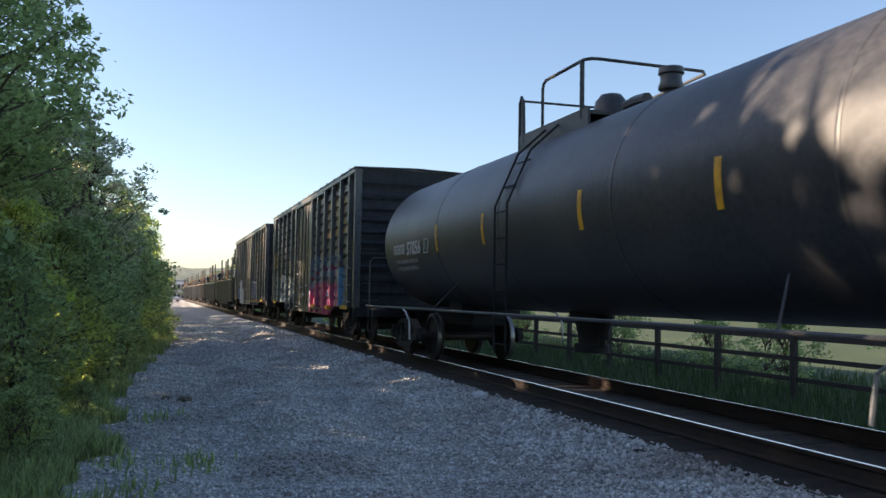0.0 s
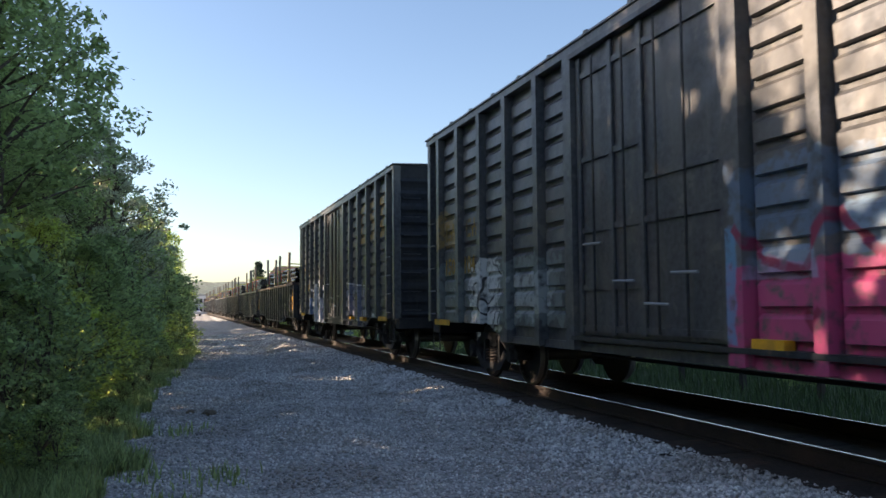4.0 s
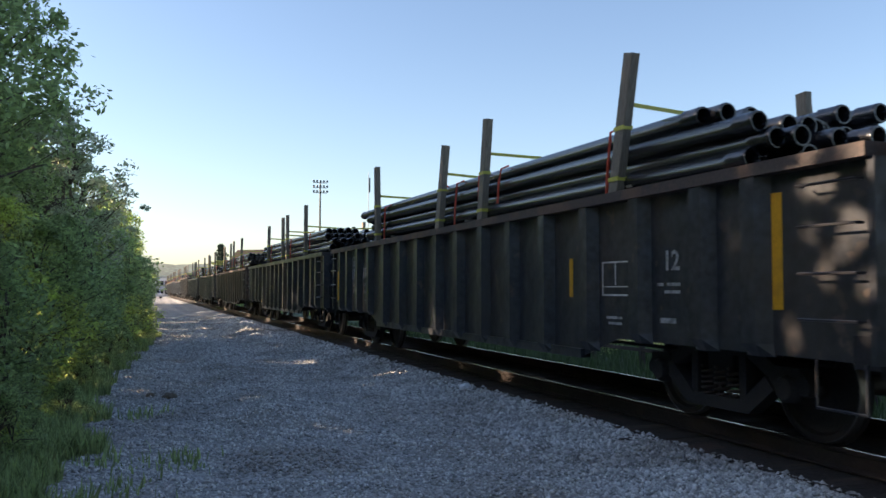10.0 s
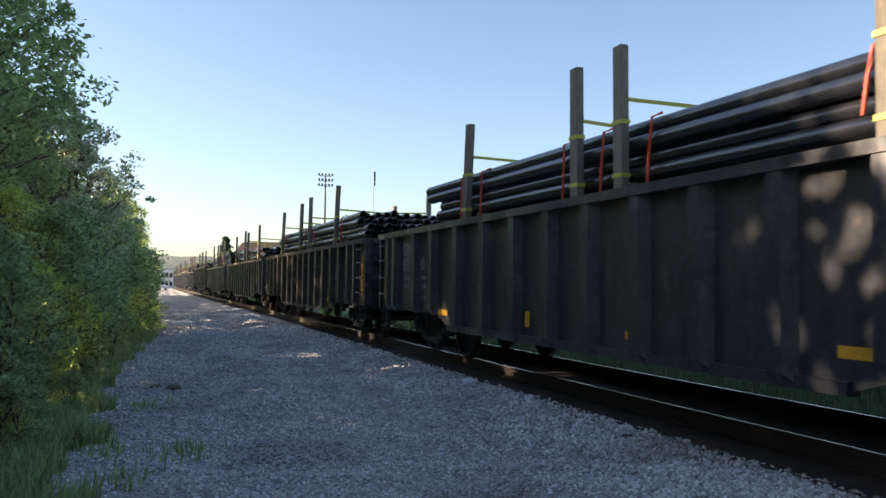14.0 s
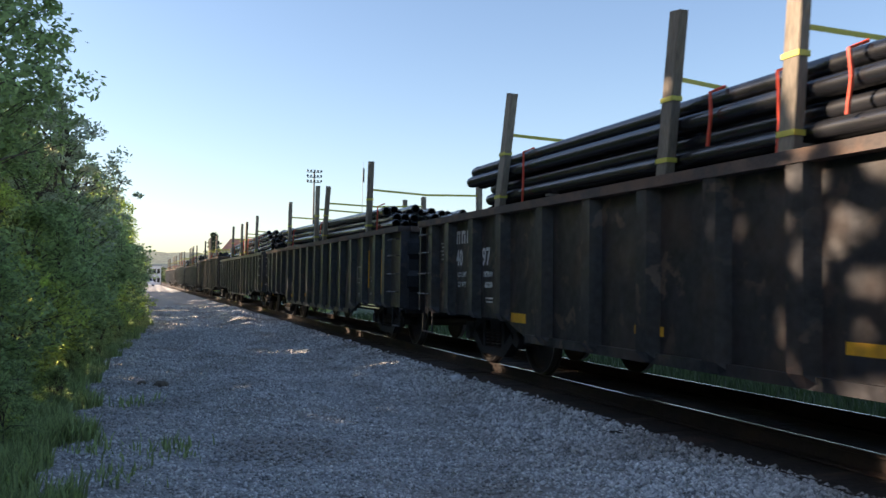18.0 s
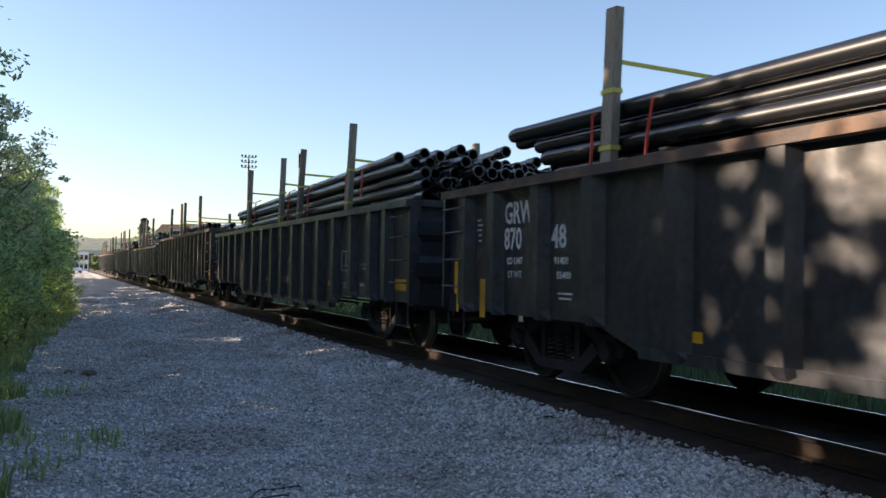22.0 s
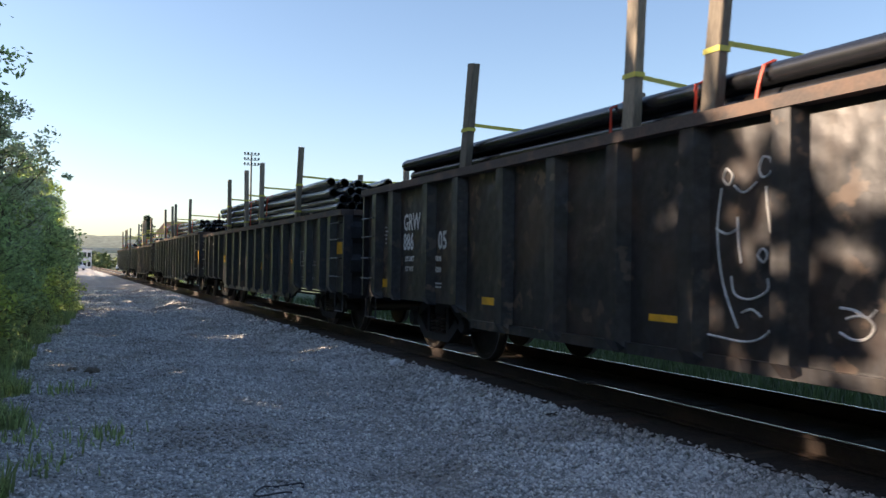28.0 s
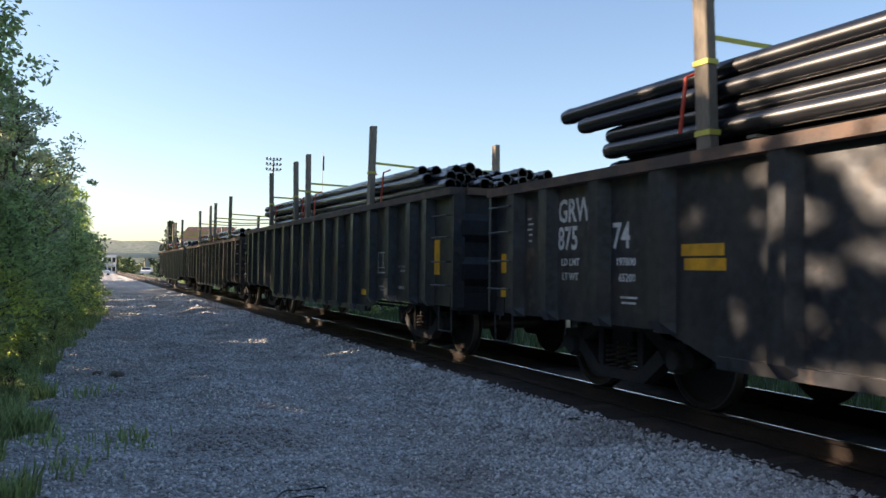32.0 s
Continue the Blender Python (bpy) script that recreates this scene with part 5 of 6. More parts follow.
def tank_car(place):
    car = empty("tank_car", "glossy black tank car with white figures and top platform", "freight car")
    R, cz, half = 1.38, 2.42, 9.05
    prof = [(-half, 0.0)] + [(-half + 0.95 * (1 - math.cos(a)), R * math.sin(a)) for a in [math.pi / 2 * k / 10 for k in range(1, 11)]]
    prof = prof + [(-a, r) for a, r in prof[::-1]]
    part("tank", Geo().lathe(prof, 'y', 72, (0, 0, cz)), M_TANK, car, smooth=True)
    for y in (-4.9, -1.6, 1.7, 4.6):
        part("weld_band", Geo().lathe([(y - 0.03, R), (y - 0.02, R + 0.006), (y + 0.02, R + 0.006), (y + 0.03, R)], 'y', 72, (0, 0, cz)), M_TANK, car, smooth=True)
    for e in (-1, 1):
        part("saddle", Geo().prism([(-0.62, 0.95), (0.62, 0.95), (0.58, 1.19), (0.4, 1.12), (0, 1.06), (-0.4, 1.12), (-0.58, 1.19)], *sorted((e * 5.3, e * 6.0)), 'y'), M_UNDER, car)
        part("end_platform", Geo().box(-1.5, 1.5, *sorted((e * 7.55, e * 9.25)), 0.95, 1.02), M_UNDER, car)
        for s in (-1, 1):
            part("end_handrail", Geo().tube([(s * 1.48, e * 9.15, 1.02), (s * 1.48, e * 9.15, 2.05), (s * 1.40, e * 9.15, 2.14), (s * 0.6, e * 9.15, 2.16)], 0.018, 6), M_DULL, car)
            part("stirrup_step", Geo().tube([(s * 1.5, e * 9.15, 0.97), (s * 1.5, e * 9.15, 0.45), (s * 1.5, e * 8.75, 0.45), (s * 1.5, e * 8.75, 0.97)], 0.015, 6), M_DULL, car)
            part("brace", Geo().tube([(s * 1.5, e * 4.4, 1.02), (s * 1.12, e * 4.1, 1.50)], 0.012, 6), M_DULL, car, "thin grey diagonal brace")
            part("bent_grab", Geo().tube([(s * 1.56, e * 6.0, 1.0), (s * 1.60, e * 5.7, 0.97), (s * 1.60, e * 5.45, 0.80), (s * 1.60, e * 5.4, 0.45)], 0.017, 6), M_METAL, car)
    for s in (-1, 1):
        part("side_rail", Geo().tube([(s * 1.54, -9.2, 1.03), (s * 1.54, 9.2, 1.03)], 0.022, 8), M_DULL, car, "long grey pipe rail beside the tank", True)
    lad = part("side_ladder", Geo().tube([(-1.46, 1.14, 0.5), (-1.46, 1.14, 2.6), (-1.1, 1.14, 3.4), (-0.6, 1.14, 3.85)], 0.018, 6), M_UNDER, car)
    part("stile", Geo().tube([(-1.46, 1.58, 0.5), (-1.46, 1.58, 2.6), (-1.1, 1.58, 3.4), (-0.6, 1.58, 3.85)], 0.018, 6), M_UNDER, lad)
    for i in range(8):
        x = -1.46 if i < 6 else (-1.33 if i == 6 else -1.10)
        part("ladder_rung", Geo().tube([(x, 1.14, 0.6 + 0.38 * i), (x, 1.58, 0.6 + 0.38 * i)], 0.012, 6), M_UNDER, lad)
    deck = part("top_platform", Geo().box(-0.62, 0.95, 0.25, 2.55, 3.79, 3.84), M_TANK, car, "narrow grating platform on the tank's top")
    part("toe_board", Geo().box(-0.66, -0.625, 0.25, 2.55, 3.62, 3.88), M_TANK, deck)
    part("railing", Geo().tube([(-0.64, 2.56, 3.50), (-0.64, 2.56, 4.42), (-0.64, 2.50, 4.50), (-0.64, 2.44, 4.42), (-0.64, 2.40, 3.70)], 0.030, 8), M_TANK, deck, smooth=True)
    part("railing", Geo().tube([(-0.64, 2.48, 4.44), (1.25, 2.48, 4.46)], 0.020, 8), M_TANK, deck, smooth=True)
    part("railing", Geo().tube([(-0.64, 1.72, 3.70), (-0.64, 1.72, 4.46), (-0.64, 1.69, 4.53), (-0.64, 1.60, 4.57), (-0.64, 0.42, 4.57), (-0.58, 0.33, 4.57), (-0.48, 0.30, 4.57), (1.22, 0.30, 4.57), (1.30, 0.36, 4.55), (1.30, 2.48, 4.47)], 0.024, 8), M_TANK, deck, smooth=True)
    part("railing_post", Geo().tube([(-0.64, 0.46, 3.75), (-0.64, 0.46, 4.56)], 0.034, 8), M_TANK, deck, smooth=True)
    part("railing_post", Geo().tube([(1.20, 1.2, 3.55), (1.30, 1.2, 4.50)], 0.024, 8), M_TANK, deck, smooth=True)
    part("dome", Geo().lathe([(3.78, 0.26), (4.02, 0.26), (4.16, 0.23), (4.26, 0.15), (4.30, 0.0)], 'z', 24, (0.1, 0.95, 0)), M_TANK, car, "domed manway cover", True)
    part("valve", Geo().lathe([(3.78, 0.10), (4.00, 0.10), (4.01, 0.16), (4.05, 0.17), (4.12, 0.14), (4.20, 0.14), (4.22, 0.17), (4.30, 0.16), (4.31, 0.0)], 'z', 18, (0.15, -0.50, 0)), M_TANK, car, "stubby relief valve", True)
    part("valve", Geo().tube([(0.1, 0.50, 4.00), (0.1, 0.25, 4.02), (0.1, -0.02, 4.00)], 0.085, 8), M_TANK, car, smooth=True)
    part("hatch", Geo().cbox(-0.35, 0.0, 1.55, 2.0, 3.845, 3.97, 0.05), M_TANK, car)
    for y in (-3.5, -0.88, 2.3, 4.60, -6.2):               # yellow strips that follow the curve
        g, prof = Geo(), []
        for i in range(7):
            a = radians(-14 + 20 * i / 6)
            prof.append((-(R + 0.006) * math.cos(a), cz + (R + 0.006) * math.sin(a)))
        ring = prof + [(x + 0.004, z) for x, z in prof[::-1]]
        part("reflector", Geo().prism(ring, y - 0.05, y + 0.05, 'y'), M_YELLOW, car, "yellow reflective strip")
    g, prof = Geo(), []
    for i in range(9):
        a = radians(-32 + 38 * i / 8)
        prof.append((-(R * 0.93) * math.cos(a), cz + R * 0.93 * math.sin(a)))
    part("reflector", Geo().prism(prof + [(x + 0.02, z) for x, z in prof[::-1]], 8.42, 8.52, 'y'), M_YELLOW, car, "yellow reflective strip")
    X = -R - 0.004
    marks = []
    for k in range(4):
        marks += [(k * 0.215, 0, 0.045, 0.20), (k * 0.215 + 0.045, 0.155, 0.09, 0.045), (k * 0.215 + 0.10, 0, 0.045, 0.13)]
    bars(marks, M_WHITE, car, X + 0.002, 7.42, 2.12, label="white block-shaped owner's mark")
    lettering("57056", 0.37, M_WHITE, car, X, 6.46, 2.09, "white stencilled figures")
    lettering("C", 0.10, M_WHITE, car, X, 5.22, 2.16)
    g = Geo()
    for a0, a1, b0, b1 in ((5.05, 5.31, 2.08, 2.095), (5.05, 5.31, 2.335, 2.35), (5.05, 5.065, 2.097, 2.333), (5.295, 5.31, 2.097, 2.333)):
        g.box(X - 0.002, X + 0.004, a0, a1, b0, b1)
    part("stencil_frame", g, M_WHITE, car, "small white square frame")
    l1 = lettering("LD LMT 198800 LBS 90200 KGS", 0.115, M_OLDWHITE, car, -R * 0.965 - 0.012, 7.3, 1.93)
    l2 = lettering("LT WT 62100 LBS 28100 KGS", 0.115, M_OLDWHITE, car, -R * 0.945 - 0.012, 7.25, 1.79)
    for q in (l1, l2):
        q.matrix_basis = q.matrix_basis @ pose(0, 0, 0, 20, 0, 0)
    part("outlet_valve", Geo().lathe([(1.08, 0.34), (0.98, 0.34), (0.94, 0.22), (0.62, 0.20), (0.60, 0.26), (0.48, 0.26), (0.46, 0.0)], 'z', 18, (0, 1.3, 0)), M_UNDER, car, "bottom outlet valve", True)
    part("outlet_guard", Geo().prism([(0.75, 1.08), (1.85, 1.08), (1.62, 0.56), (0.98, 0.56)], -0.03, 0.03, 'x'), M_UNDER, car)
    running_gear(car, 9.25, 7.35, False)
    MOVERS.append((car, place))
    return car


tank_car(9.8)


# ---- trees and undergrowth ----
def leaf_cloud(r, centres, radii, per, size, droop=0.25):
    """Leaf quads scattered in clumps; returns vertices and faces."""
    n = len(centres) * per
    c = np.repeat(np.asarray(centres), per, 0)
    rad = np.repeat(np.asarray(radii), per)
    d = r.normal(0, 1, (n, 3))
    d /= np.linalg.norm(d, axis=1)[:, None]
    p = c + d * (rad * r.uniform(0.1, 1.0, n) ** 0.5)[:, None] * np.array([1, 1, 0.75])
    a = r.normal(0, 1, (n, 3)) * np.array([1, 1, 0.6]) + np.array([0, 0, -droop])
    a /= np.linalg.norm(a, axis=1)[:, None]
    b = np.cross(a, r.normal(0, 1, (n, 3)) + np.array([0, 0, 1.2]))
    b /= np.linalg.norm(b, axis=1)[:, None]
    s = (size * r.uniform(0.55, 1.45, n))[:, None]
    nn = np.cross(a, b)
    v = np.stack([p - a * s * 0.9, p + b * s * 0.42 + nn * s * 0.14, p + a * s * 0.9, p - b * s * 0.42 + nn * s * 0.14], 1)
    return v.reshape(-1, 3), np.arange(n * 4).reshape(-1, 4)


def tree_meshes(seed, z0, z1, rad, leaf, size, clumps=330, per=42, clump=(0.22, 0.5), trunk=0.10, twigs=60, lean=(0, 0)):
    """Trunk with limbs and twigs, and a crown of leaf clumps inside an uneven envelope, as two meshes."""
    r = np.random.RandomState(seed)
    ph = r.uniform(0, 6.28, 6)

    def envelope(z, a):
        t = np.clip((z - z0) / (z1 - z0), 0.001, 0.999)
        return rad * (np.sin(math.pi * t ** 0.75) ** 0.55) * (1 + 0.22 * math.sin(3 * a + ph[0] + 2 * t) + 0.16 * math.sin(5 * a + ph[1] + 7 * t) + 0.12 * math.sin(9 * t + ph[2]))

    cs, rs = [], []
    for _ in range(clumps):
        z = z0 + (z1 - z0) * r.rand() ** 0.9
        a = r.uniform(0, 6.28)
        q = r.uniform(0.25, 1.0) ** 0.55
        w = envelope(z, a) * q
        cs.append((w * math.cos(a) + lean[0] * z, w * math.sin(a) + lean[1] * z, z))
        rs.append(r.uniform(*clump) * (1.0 if q < 0.9 else 0.75))
    wood = Geo()
    tops = []
    for k in range(3):
        a = k * 2.1 + r.uniform(0, 1)
        p, pts, rr = Vector((0.22 * math.cos(a), 0.22 * math.sin(a), -0.2)), [], []
        for i in range(7):
            t = i / 6
            pts.append(p + Vector((0.25 * rad * t * math.cos(a) + lean[0] * z1 * t * 0.8 + r.normal(0, 0.06), 0.25 * rad * t * math.sin(a) + lean[1] * z1 * t * 0.8 + r.normal(0, 0.06), (z1 * 0.86) * t)))
            rr.append(trunk * (1 - 0.85 * t) + 0.008)
        wood.tube(pts, rr, 8)
        tops.append(pts)
    for i in r.choice(len(cs), min(twigs, len(cs)), replace=False):
        c = Vector(cs[i])
        pts = tops[r.randint(3)]
        base = min(pts, key=lambda q: abs(q.z - max(0.4, c.z - 0.9)))
        mid = (base + c) / 2 + Vector(r.normal(0, 0.1, 3)) + Vector((0, 0, 0.12))
        wood.tube([base, mid, c + (c - mid) * 0.25], [0.028, 0.016, 0.006], 5)
    v, f = leaf_cloud(r, cs, rs, per, size)
    return wood.mesh("trunk", M_BARK, True), np_mesh("crown", v, f, leaf)


def plant(name, meshes, x, y, scale, turn, label, category, group, z=None):
    ob = empty(name, label, category, group)
    part("trunk", meshes[0], M_BARK, ob)
    part("crown", meshes[1], M_LEAF, ob)
    z = float(height(np.array(x), np.array(y))) - 0.03 if z is None else z
    ob.matrix_basis = pose(x, y, z, 0, 0, turn) @ Matrix.Diagonal((scale, scale, scale, 1))
    return ob


def edge(y):
    """The line where the undergrowth ends beside the road."""
    return -1.95 + 0.0785 * min(y, 29.5)


DARK_TREE = tree_meshes(21, 3.1, 7.6, 2.1, M_LEAF, 0.068, clumps=420, per=46, twigs=80)
PALE_TREE = tree_meshes(22, 1.2, 6.2, 1.75, M_LEAF2, 0.062, clumps=340, per=42, clump=(0.14, 0.36), twigs=170)
GREEN_TREE = tree_meshes(23, 0.8, 6.2, 1.9, M_LEAF, 0.075, clumps=340, per=31)
SUNNY_TREE = tree_meshes(24, 0.7, 5.4, 1.8, M_LEAF3, 0.075, clumps=300, per=30)
TALL_TREE = tree_meshes(25, 4.0, 10.2, 3.0, M_LEAF, 0.12, clumps=420, per=34, clump=(0.35, 0.75), trunk=0.17)
AIRY_TREE = tree_meshes(26, 3.2, 8.3, 2.1, M_LEAF, 0.10, clumps=96, per=40, clump=(0.3, 0.6), trunk=0.13, twigs=30)
BUSH_A = tree_meshes(31, 0.1, 2.6, 1.15, M_LEAF, 0.062, clumps=190, per=27, clump=(0.18, 0.36), trunk=0.03, twigs=40)
BUSH_B = tree_meshes(32, 0.1, 2.2, 1.25, M_LEAF3, 0.058, clumps=150, per=29, clump=(0.18, 0.34), trunk=0.03, twigs=40)
BUSH_C = tree_meshes(33, 0.05, 3.4, 1.35, M_LEAF, 0.07, clumps=230, per=28, clump=(0.2, 0.42), trunk=0.04, twigs=40)

_g = "trees along the gravel road"
plant("tree", DARK_TREE, -2.95, 14.6, 1.0, 40, "dark leafy tree overhanging the road's edge", "tree", _g)
plant("tree", DARK_TREE, -4.6, 18.5, 1.0, 160, "dark leafy tree behind roadside bushes", "tree", _g)
plant("tree", PALE_TREE, -1.95, 22.0, 0.97, 10, "pale grey-green tree with thin bare twigs", "tree", _g)
for x, y, sc in ((-3.0, 12.4, 0.62), (-2.35, 16.6, 0.60), (-1.7, 24.0, 0.66)):
    plant("tree", SUNNY_TREE, x, y, sc, 30 * y, "small yellow-green tree among roadside bushes", "tree", _g)
plant("tree", GREEN_TREE, -2.55, 19.0, 0.72, 200, "dense green tree beside the gravel road", "tree", _g)
for k, (x, y, sc) in enumerate(((-1.75, 26.3, 0.9), (-1.25, 34.4, 0.92), (-1.15, 40, 0.92), (-1.40, 47, 0.98), (-1.30, 55, 0.98), (-1.40, 64, 1.0), (-1.4, 74, 1.0), (-1.4, 86, 1.0), (-1.6, 99, 1.0))):
    sunny = k in (2, 5, 7)
    plant("tree", SUNNY_TREE if sunny else GREEN_TREE, x - 0.35, y, sc * (1.12 if sunny else 1.0), 67 * k, "sunlit yellow-green roadside tree" if sunny else "dense green tree beside the gravel road", "tree", _g)
for k in range(26):
    y = 11.0 + 3.3 * k
    if k > 9 and k % 2 == 0:     # gaps let shafts of sun through
        continue
    plant("tree", TALL_TREE, -6.2 - 0.7 * (k % 2), y, 0.88 + 0.05 * (k % 3), 53 * k, "tall broad tree standing behind the roadside row", "tree", _g)
for k, (x, y) in enumerate(((-8.8, 12.0), (-8.2, 16.4))):
    plant("tree", TALL_TREE, x, y, 0.92, 61 * k + 20, "tall broad tree standing behind the roadside row", "tree", _g)
# two rows left of the view, unseen, added to shade the near cars
for k in range(8):
    plant("tree", GREEN_TREE, -6.6 - 0.5 * (k % 2), -10.5 + 2.45 * k, 0.93 if k == 7 else 1.0 + 0.07 * (k % 3), 41 * k, "dense green tree beside the gravel road", "tree", _g)
for k in (0, 1, 2, 3, 4, 5, 7):
    plant("tree", GREEN_TREE, -8.6 - 0.5 * (k % 2), -8.0 + 2.6 * k, 1.08 + 0.06 * (k % 3), 97 * k, "dense green tree beside the gravel road", "tree", _g)
# unseen bushes added to keep the sun off the trucks
for k in range(11):
    plant("bush", BUSH_C, -4.4 - 0.4 * (k % 2), -7.5 + 1.9 * k, 1.36 if k == 7 else 1.42 if k == 8 else 1.50 + 0.08 * (k % 3), 47 * k, "tall green roadside bush", "bush", "bushes along the road")
# unseen trees added behind the camera to hold back sky light
for k, (x, y) in enumerate(((-7, -15), (-3.5, -16.5), (0.0, -15.5), (2.2, -19), (12.5, -14), (16, -17), (13.5, -22))):
    plant("tree", TALL_TREE, x, y, 0.95 + 0.07 * (k % 3), 71 * k, "unseen tall tree behind the viewer, blocking sky light", "tree", _g)
# extra back row outside the view, added to shade the upper car sides
for k in range(6):
    plant("tree", TALL_TREE, -7.9 - 0.4 * (k % 2), 12.6 + 3.4 * k, 1.04 + 0.03 * (k % 3), 83 * k + 15, "tall broad tree standing behind the roadside row", "tree", _g)
# lower unseen trees that close the shade on the nearest car sides
for k, (x, y) in enumerate(((-8.4, 5.6), (-8.0, 8.3), (-8.6, 11.0))):
    plant("tree", TALL_TREE, x, y, 0.70, 77 * k, "tall broad tree standing behind the roadside row", "tree", _g)
# sparse unseen crowns added to dapple the sunlight
for k, (x, y) in enumerate(((-9.6, 7.4), (-9.8, 3.0))):
    plant("tree", AIRY_TREE, x, y, 1.0, 80 * k, "open-crowned tree letting sunlight through", "tree", _g)
rnd = random.Random(8)
y = 9.0
k = 0
while y < 98:
    m, nm = ((BUSH_A, "dense dark green roadside bush"), (BUSH_C, "tall green roadside bush"), (BUSH_B, "bright yellow-green roadside bush"))[(0, 1, 0, 2, 1)[k % 5]]
    sc = rnd.uniform(0.68, 1.12) * (0.72 if y < 11.5 else 1.0)
    if 28.6 < y < 31.6:
        y = 31.7
    plant("bush", m, edge(y) - 1.12 * sc + rnd.uniform(-0.15, 0.1), y, sc, rnd.uniform(0, 360), nm, "bush", "bushes along the road")
    if k % 2 == 0 and y < 13:
        plant("bush", BUSH_C, edge(y) - 2.9 + rnd.uniform(-0.3, 0.3), y + 0.8, rnd.uniform(0.95, 1.2), rnd.uniform(0, 360), "tall green roadside bush", "bush", "bushes along the road")
    y += rnd.uniform(1.3, 1.9) * (1 if y < 30 else 1.6)
    k += 1
plant("bush", BUSH_B, edge(28.9) - 0.45, 28.9, 0.62, 30, "low sunlit bush leaning over the gravel", "bush", "bushes along the road")

rnd = random.Random(17)
for k in range(22):
    y = 8.2 + 21 * (k / 22) ** 1.3
    plant("bush", BUSH_B if k % 3 == 1 else BUSH_A, max(edge(y), -0.85) + rnd.uniform(-0.6, 0.05), y, rnd.uniform(0.14, 0.30), rnd.uniform(0, 360), "low leafy sapling at the gravel's edge", "bush", "low saplings along the road")


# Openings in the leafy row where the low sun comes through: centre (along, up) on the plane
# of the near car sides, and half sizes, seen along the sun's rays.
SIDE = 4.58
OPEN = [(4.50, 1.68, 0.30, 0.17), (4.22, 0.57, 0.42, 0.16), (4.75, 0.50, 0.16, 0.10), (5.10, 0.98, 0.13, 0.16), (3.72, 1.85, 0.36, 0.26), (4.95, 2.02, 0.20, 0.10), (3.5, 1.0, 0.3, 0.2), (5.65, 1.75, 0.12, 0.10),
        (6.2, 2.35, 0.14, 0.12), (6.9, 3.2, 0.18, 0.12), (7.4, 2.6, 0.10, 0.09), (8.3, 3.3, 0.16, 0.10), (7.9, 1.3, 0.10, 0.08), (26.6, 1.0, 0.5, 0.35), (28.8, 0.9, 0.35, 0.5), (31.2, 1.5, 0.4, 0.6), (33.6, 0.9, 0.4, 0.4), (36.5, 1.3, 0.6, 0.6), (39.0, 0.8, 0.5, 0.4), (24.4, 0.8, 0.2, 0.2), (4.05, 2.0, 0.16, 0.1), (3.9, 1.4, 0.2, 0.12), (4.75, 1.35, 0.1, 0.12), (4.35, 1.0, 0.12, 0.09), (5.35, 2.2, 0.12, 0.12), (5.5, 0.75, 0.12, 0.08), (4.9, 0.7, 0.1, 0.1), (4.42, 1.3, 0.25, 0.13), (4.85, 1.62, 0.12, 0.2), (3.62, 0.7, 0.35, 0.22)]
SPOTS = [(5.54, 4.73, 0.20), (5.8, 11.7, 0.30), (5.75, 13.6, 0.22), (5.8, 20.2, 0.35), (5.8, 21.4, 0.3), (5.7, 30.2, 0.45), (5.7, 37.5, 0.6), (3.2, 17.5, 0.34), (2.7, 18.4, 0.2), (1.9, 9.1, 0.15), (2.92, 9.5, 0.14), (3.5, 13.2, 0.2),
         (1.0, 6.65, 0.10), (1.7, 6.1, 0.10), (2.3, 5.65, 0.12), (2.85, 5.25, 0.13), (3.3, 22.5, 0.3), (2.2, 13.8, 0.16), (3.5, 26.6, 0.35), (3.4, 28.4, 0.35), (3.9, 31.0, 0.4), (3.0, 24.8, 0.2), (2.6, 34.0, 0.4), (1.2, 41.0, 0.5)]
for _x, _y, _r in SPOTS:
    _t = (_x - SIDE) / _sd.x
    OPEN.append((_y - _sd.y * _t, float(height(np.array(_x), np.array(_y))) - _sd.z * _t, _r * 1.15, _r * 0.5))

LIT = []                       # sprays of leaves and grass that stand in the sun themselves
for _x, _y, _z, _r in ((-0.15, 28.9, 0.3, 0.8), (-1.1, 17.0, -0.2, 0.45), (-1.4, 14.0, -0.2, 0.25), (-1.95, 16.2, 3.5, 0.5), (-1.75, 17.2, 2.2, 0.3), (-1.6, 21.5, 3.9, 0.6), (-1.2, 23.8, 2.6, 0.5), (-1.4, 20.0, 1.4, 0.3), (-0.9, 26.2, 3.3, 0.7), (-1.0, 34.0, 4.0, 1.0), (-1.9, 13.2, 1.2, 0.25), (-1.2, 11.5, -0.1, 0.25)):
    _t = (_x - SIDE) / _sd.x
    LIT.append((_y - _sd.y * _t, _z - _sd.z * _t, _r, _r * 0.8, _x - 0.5))


